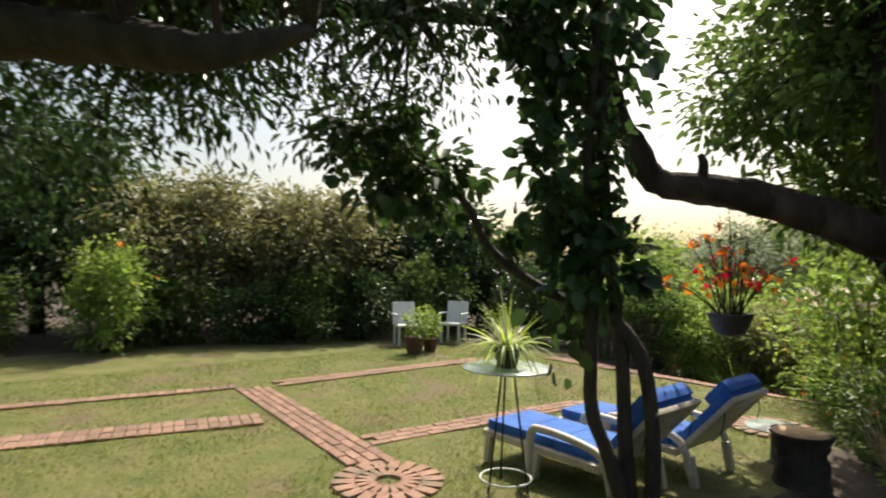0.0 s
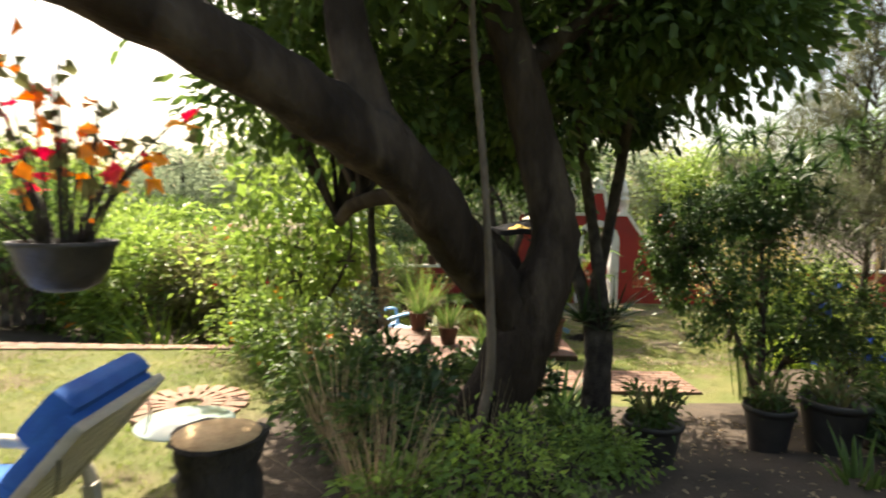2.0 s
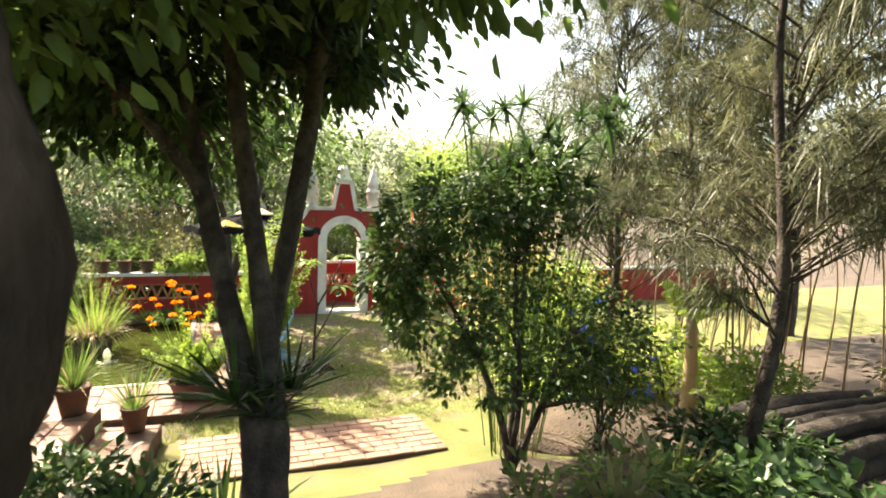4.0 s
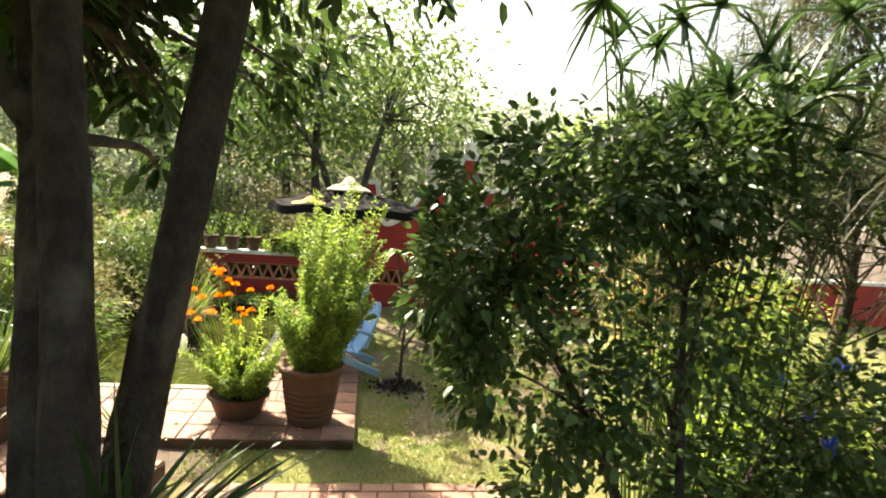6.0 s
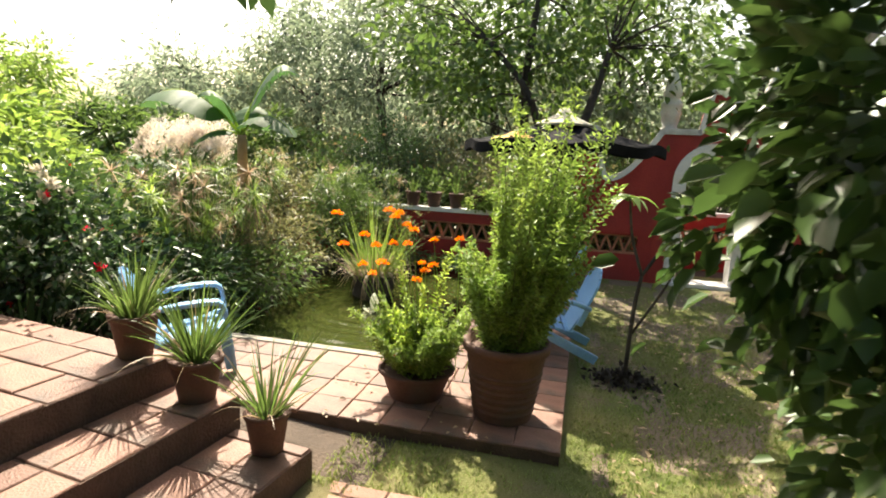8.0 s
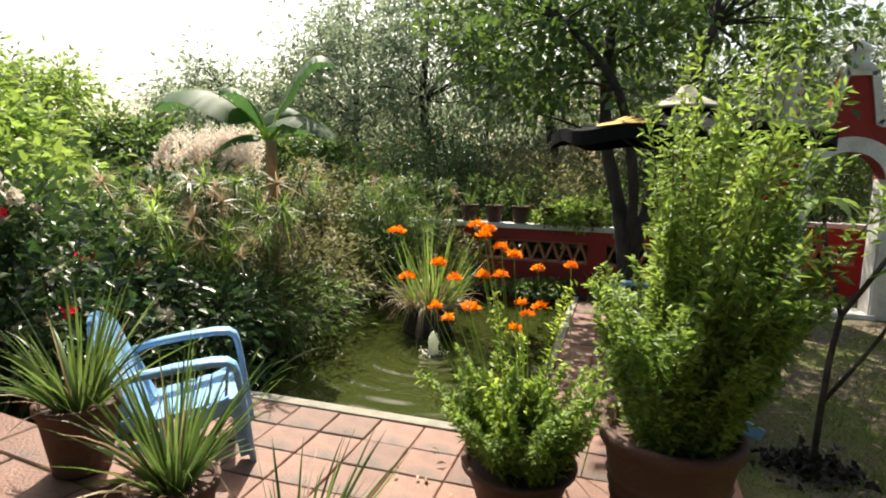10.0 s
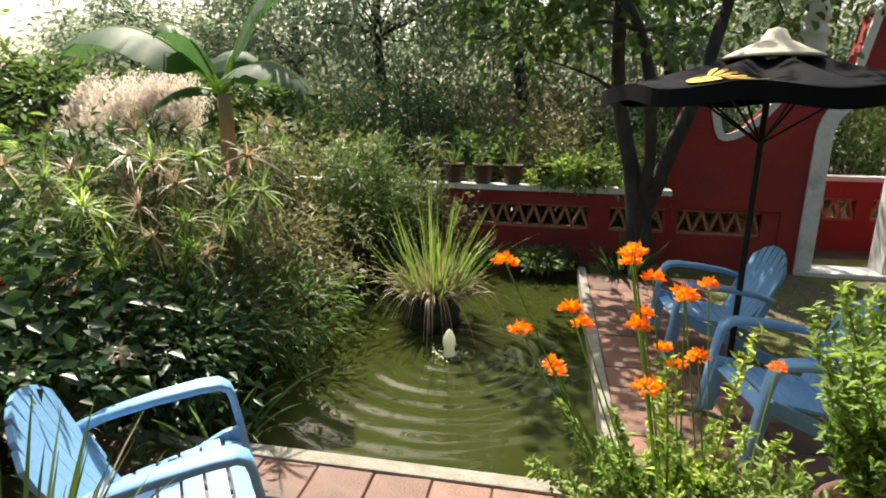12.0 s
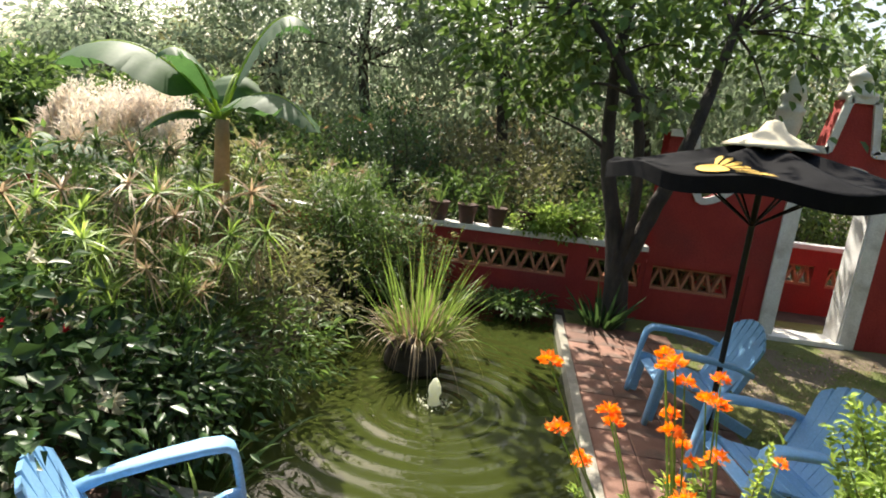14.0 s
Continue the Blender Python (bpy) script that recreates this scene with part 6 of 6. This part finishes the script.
for x, y, r, h, mt in ((5.2, 6.3, 0.5, 0.6, LEAF_LIME), (6.9, 6.2, 0.7, 1.0, LEAF_LIME), (7.2, 5.0, 0.6, 0.8, LEAF_LIGHT), (6.3, 8.3, 0.7, 0.9, LEAF_LIME), (5.3, 3.6, 0.6, 0.5, LEAF_DARK), (7.6, 3.0, 0.8, 1.2, LEAF_OLIVE)):
    shrub("low_plant", "sunlit low green plant under the trees", x, y, r, r, h, mt, 45, 40, 0.09, 0.45, low=0.0, stems=3)
def far_tree(x, y, h, r, mat, label, n=150, per=95, size=0.17, low=0.3, name="garden_tree"):
    z = -0.1 if y > 6 else 0.85
    tree(name, label, [(x, y, z - 0.1), (x + 0.1, y, z + h * 0.25), (x - 0.1, y + 0.1, z + h * 0.5), (x, y, z + h * 0.85)], [0.16, 0.13, 0.10, 0.04],
         [((x, y, z + h * (low + 1) / 2), (r, r * 0.9, h * (1 - low) / 2), n, per)], mat, GREYBARK, size=size, aspect=0.42, hang=0.5, branch=0.04, spread=0.12)


for x, y, h, r, mt, lab in ((-9.5, 18.5, 4.6, 2.4, LEAF_HAZE, "hazy grey green tree beyond the wall"), (-6.2, 20.5, 6.2, 2.6, LEAF_HAZE, "hazy grey green tree beyond the wall"), (-3.4, 18.6, 6.8, 2.4, LEAF_HAZE, "leafy tree with haze-paled leaves beyond the wall"), (-0.3, 18.5, 7.2, 2.6, LEAF_HAZE, "olive green tree beyond the wall"),
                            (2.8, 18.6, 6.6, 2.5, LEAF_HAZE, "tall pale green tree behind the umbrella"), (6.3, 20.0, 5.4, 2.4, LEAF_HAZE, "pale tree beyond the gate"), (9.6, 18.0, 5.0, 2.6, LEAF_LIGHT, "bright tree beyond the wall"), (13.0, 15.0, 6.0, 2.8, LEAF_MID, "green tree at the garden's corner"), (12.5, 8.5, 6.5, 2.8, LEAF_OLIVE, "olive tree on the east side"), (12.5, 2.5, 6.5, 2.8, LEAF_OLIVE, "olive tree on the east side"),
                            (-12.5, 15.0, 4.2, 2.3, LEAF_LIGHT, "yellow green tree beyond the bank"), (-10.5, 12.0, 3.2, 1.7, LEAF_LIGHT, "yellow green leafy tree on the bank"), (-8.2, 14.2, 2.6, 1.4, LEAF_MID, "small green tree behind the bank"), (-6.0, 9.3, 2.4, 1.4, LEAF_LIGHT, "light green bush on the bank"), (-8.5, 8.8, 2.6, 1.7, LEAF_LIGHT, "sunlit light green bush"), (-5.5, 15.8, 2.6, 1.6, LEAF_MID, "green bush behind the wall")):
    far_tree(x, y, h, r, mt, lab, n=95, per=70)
for x, y, h, r, mt, lab in ((-14.0, -7.5, 6.0, 2.6, LEAF_DARK, "tall dark tree at the edge of the lawn"), (-15.0, -3.8, 5.0, 2.6, LEAF_DARK, "dark tree at the edge of the lawn"), (-14.0, -1.2, 3.6, 2.3, LEAF_OLIVE, "broad olive feathery tree beside the lawn"), (-13.0, 1.8, 3.5, 2.2, LEAF_OLIVE, "broad olive feathery tree beside the lawn"), (-12.0, 5.0, 3.4, 2.0, LEAF_DARK, "dark bush tree behind the white chairs"),
                            (-10.5, 7.5, 3.4, 1.8, LEAF_OLIVE, "olive tree at the garden's end"), (-16.5, -10.5, 7.0, 3.0, LEAF_DARK, "tall dark tree at the edge of the lawn")):
    far_tree(x, y, h, r, mt, lab, low=0.06, size=0.17, n=190, per=110)
for x, y, r, h, mt in ((-12.3, -6.6, 1.2, 1.7, LEAF_DARK), (-12.2, -4.9, 1.0, 1.4, LEAF_MID), (-11.2, -3.0, 0.8, 2.0, LEAF_LIGHT), (-11.8, -1.7, 0.9, 1.3, LEAF_MID), (-11.4, -0.4, 0.9, 1.2, LEAF_DARK), (-11.0, 0.8, 0.9, 1.5, LEAF_MID), (-10.6, 2.0, 0.8, 1.4, LEAF_DARK), (-10.2, 3.6, 0.9, 1.8, LEAF_MID), (-8.6, 5.3, 0.9, 1.7, LEAF_DARK), (-7.2, 5.4, 0.9, 1.6, LEAF_MID),
                       (-5.6, 5.3, 0.9, 1.7, LEAF_MID), (-4.4, 5.3, 0.8, 1.5, LEAF_LIGHT), (-3.3, 5.4, 0.8, 1.5, LEAF_OLIVE), (-2.6, 6.3, 0.6, 1.1, LEAF_MID), (-5.2, 6.8, 1.1, 2.0, LEAF_LIGHT), (-13.0, -8.6, 1.4, 2.4, LEAF_DARK)):
    shrub("border_shrub", "bushy shrub in the border of the lawn", x, y, r, r * 0.8, h, mt, 80, 60, 0.10, 0.45, low=0.0, stems=5, spread=0.14, extra=(("orange_flowers", PETAL_ORANGE, 12, 0.07),) if mt is LEAF_LIGHT else (("red_flowers", PETAL_RED, 10, 0.06),) if mt is LEAF_OLIVE else ())

# white chairs, pots and fence across the lawn
for x, y, rz in ((-9.2, 2.2, -20), (-9.0, 3.3, -60)):
    wc = thing("white_chair", x, y, gz(x, y), "white garden chair at the far side of the lawn", "chair", "white chairs across the lawn", rz)
    part("seat", boxes([(0, 0, 0.42, 0.48, 0.48, 0.04)], 0.012), WHITEMETAL, wc)
    part("backrest", boxes([(-0.25, 0, 0.66, 0.035, 0.48, 0.46, 0, -12, 0)], 0.012), WHITEMETAL, wc)
    for sx in (-0.2, 0.2):
        for sy in (-0.2, 0.2):
            part("leg", boxes([(sx, sy, 0.21, 0.045, 0.045, 0.42)], 0.008), WHITEMETAL, wc)
    for sy in (-0.25, 0.25):
        part("armrest", boxes([(0, sy, 0.64, 0.48, 0.05, 0.03), (0.2, sy, 0.53, 0.04, 0.04, 0.22)], 0.008), WHITEMETAL, wc)
for x, y, r, h in ((-8.2, 1.7, 0.19, 0.33), (-8.3, 2.15, 0.15, 0.25), (-7.6, 3.3, 0.22, 0.3)):
    p = pot("lawn_pot", "terracotta pot with a leafy plant beside the lawn", x, y, gz(x, y), r, h, TERRACOTTA)
    (v, f), _ = crown_np((0, 0, h + 0.25), (r * 1.2, r * 1.2, 0.3), 20, 25, 0.07)
    part("foliage", from_np("foliage", v, f), LEAF_LIGHT, p)
fe = thing("picket_fence", -6.0, 4.45, gz(-6.0, 4.45), "weathered wooden picket fence behind the lawn", "fence", rz=25)
for k in range(9):
    part("board", boxes([(k * 0.12, 0, 0.42, 0.10, 0.02, 0.84)], 0.004), GREYBARK, fe)
part("rail", boxes([(0.48, 0.025, 0.65, 1.1, 0.03, 0.07)], 0.004), GREYBARK, fe)
tuft("palm_spray", "light green arching palm leaves in the border", -3.6, 4.7, 50, 1.0, 0.04, LEAF_LIME, lean=0.9, bend=0.6, base=0.2)
tuft("palm_spray", "light green arching leaves in the border", -2.6, 4.8, 50, 0.9, 0.035, LEAF_LIGHT, lean=0.9, bend=0.6, base=0.2)

# overhanging tree at the start of the walk
tree("overhanging_tree", "dark overhanging tree with feathery compound leaves", [(-2.6, -6.6, 0.85), (-2.5, -6.5, 2.0), (-2.3, -6.3, 3.2), (-2.2, -6.1, 4.6)], [0.28, 0.24, 0.20, 0.14],
     [((-1.7, -4.4, 4.35), (1.3, 1.0, 0.6), 130, 48), ((-2.8, -3.6, 4.2), (1.1, 0.9, 0.7), 120, 48), ((-2.4, -2.4, 4.3), (0.9, 0.8, 0.6), 60, 40), ((-3.2, -2.6, 3.7), (0.5, 0.5, 0.4), 22, 30), ((-3.6, -4.8, 3.9), (1.2, 1.2, 0.9), 130, 48), ((-2.0, -1.7, 4.9), (0.9, 0.8, 0.5), 40, 40)], LEAF_DARK, DARKBARK, size=0.085, aspect=0.36, hang=1.0, branch=0.025,
     limbs=[([(-2.45, -6.4, 2.8), (-2.7, -5.5, 3.3), (-2.5, -4.98, 3.5), (-2.16, -4.55, 3.46), (-1.9, -4.21, 3.42), (-1.66, -3.91, 3.38), (-1.5, -3.6, 3.5)], [0.17, 0.15, 0.12, 0.11, 0.09, 0.07, 0.03]), ([(-2.3, -6.3, 3.2), (-2.6, -5.0, 3.7), (-2.7, -3.8, 4.0), (-2.4, -2.5, 4.2), (-2.2, -1.6, 4.3)], [0.12, 0.09, 0.07, 0.05, 0.03])])
# far belt of trees, every third with haze painted into its leaf colour
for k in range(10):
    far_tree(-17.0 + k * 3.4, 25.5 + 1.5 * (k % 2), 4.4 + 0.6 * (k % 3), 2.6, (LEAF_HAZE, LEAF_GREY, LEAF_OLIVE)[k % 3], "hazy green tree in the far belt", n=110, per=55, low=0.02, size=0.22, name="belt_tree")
# closing hedge behind the walk
for x, y in ((2.5, -9.5), (5.5, -8.0), (8.0, -5.5), (9.8, -2.8), (-1.0, -11.0), (-5.0, -12.0), (-9.0, -12.5)):
    far_tree(x, y, 4.5, 2.4, LEAF_MID, "dense green tree behind the lawn", n=110, per=40, low=0.05, size=0.22)


# fallen leaves
def litter(x0, x1, y0, y1, n, z, label):
    ob = thing("leaf_litter", (x0 + x1) / 2, (y0 + y1) / 2, 0, label, "leaves", kind="stuff")
    x, y = R.uniform(x0, x1, n), R.uniform(y0, y1, n)
    h = ground_z(x, y) + 0.02 if z is None else np.full(n, z)
    P = np.stack([x - (x0 + x1) / 2, y - (y0 + y1) / 2, h + 0.006 * R.rand(n)], -1)
    v, f = leaf_np(P, np.stack([R.randn(n), R.randn(n), 0.1 * R.randn(n)], -1), np.stack([R.randn(n) * 0.3, R.randn(n) * 0.3, np.ones(n)], -1), 0.05 * (0.5 + R.rand(n)), 0.025)
    part("leaves", from_np("leaves", v, f), LEAF_DRY, ob)


litter(2.4, 6.0, 6.5, 12.5, 900, None, "dry fallen leaves on the worn lawn")
litter(0.3, 1.8, 6.95, 8.0, 35, 0.012, "dry fallen leaves on the pond tiles")
litter(-0.5, 4.0, -0.5, 4.0, 900, None, "dry fallen leaves on the shaded earth")


# grass blades on the lawns
def lawn(name, x0, x1, y0, y1, n, keep, label):
    x, y = R.uniform(x0, x1, n), R.uniform(y0, y1, n)
    k = keep(x, y)
    x, y = x[k], y[k]
    P = np.stack([x, y, ground_z(x, y) - 0.004], -1)
    D = np.stack([R.randn(len(x)) * 0.5, R.randn(len(x)) * 0.5, np.ones(len(x))], -1)
    v, f = blade_np(P, D, 0.025 + 0.04 * R.rand(len(x)), 0.006, 0.3, 2)
    ob = part(name, from_np(name, v, f), BLADE)
    tagged(ob, label, "grass", kind="stuff")


lawn("upper_grass", -9.0, -0.9, -6.0, 3.6, 90000, lambda x, y: (x < -1.4 + 0.3 * np.sin(y * 3)) | (y < -0.6), "short green lawn grass of the upper garden")
lawn("lower_grass", -0.2, 6.0, 6.3, 12.6, 80000, lambda x, y: ((y < 6.9 + 0.15 * x) & (x > 0.7)) | ((x > 2.15) & (R.rand(len(x)) > smooth01(y, 8.5, 12.5) * 0.75)), "worn lawn grass of the lower garden")

# ---------------------------------------------------------------- pieces of the paving
steps()
garden_paths()
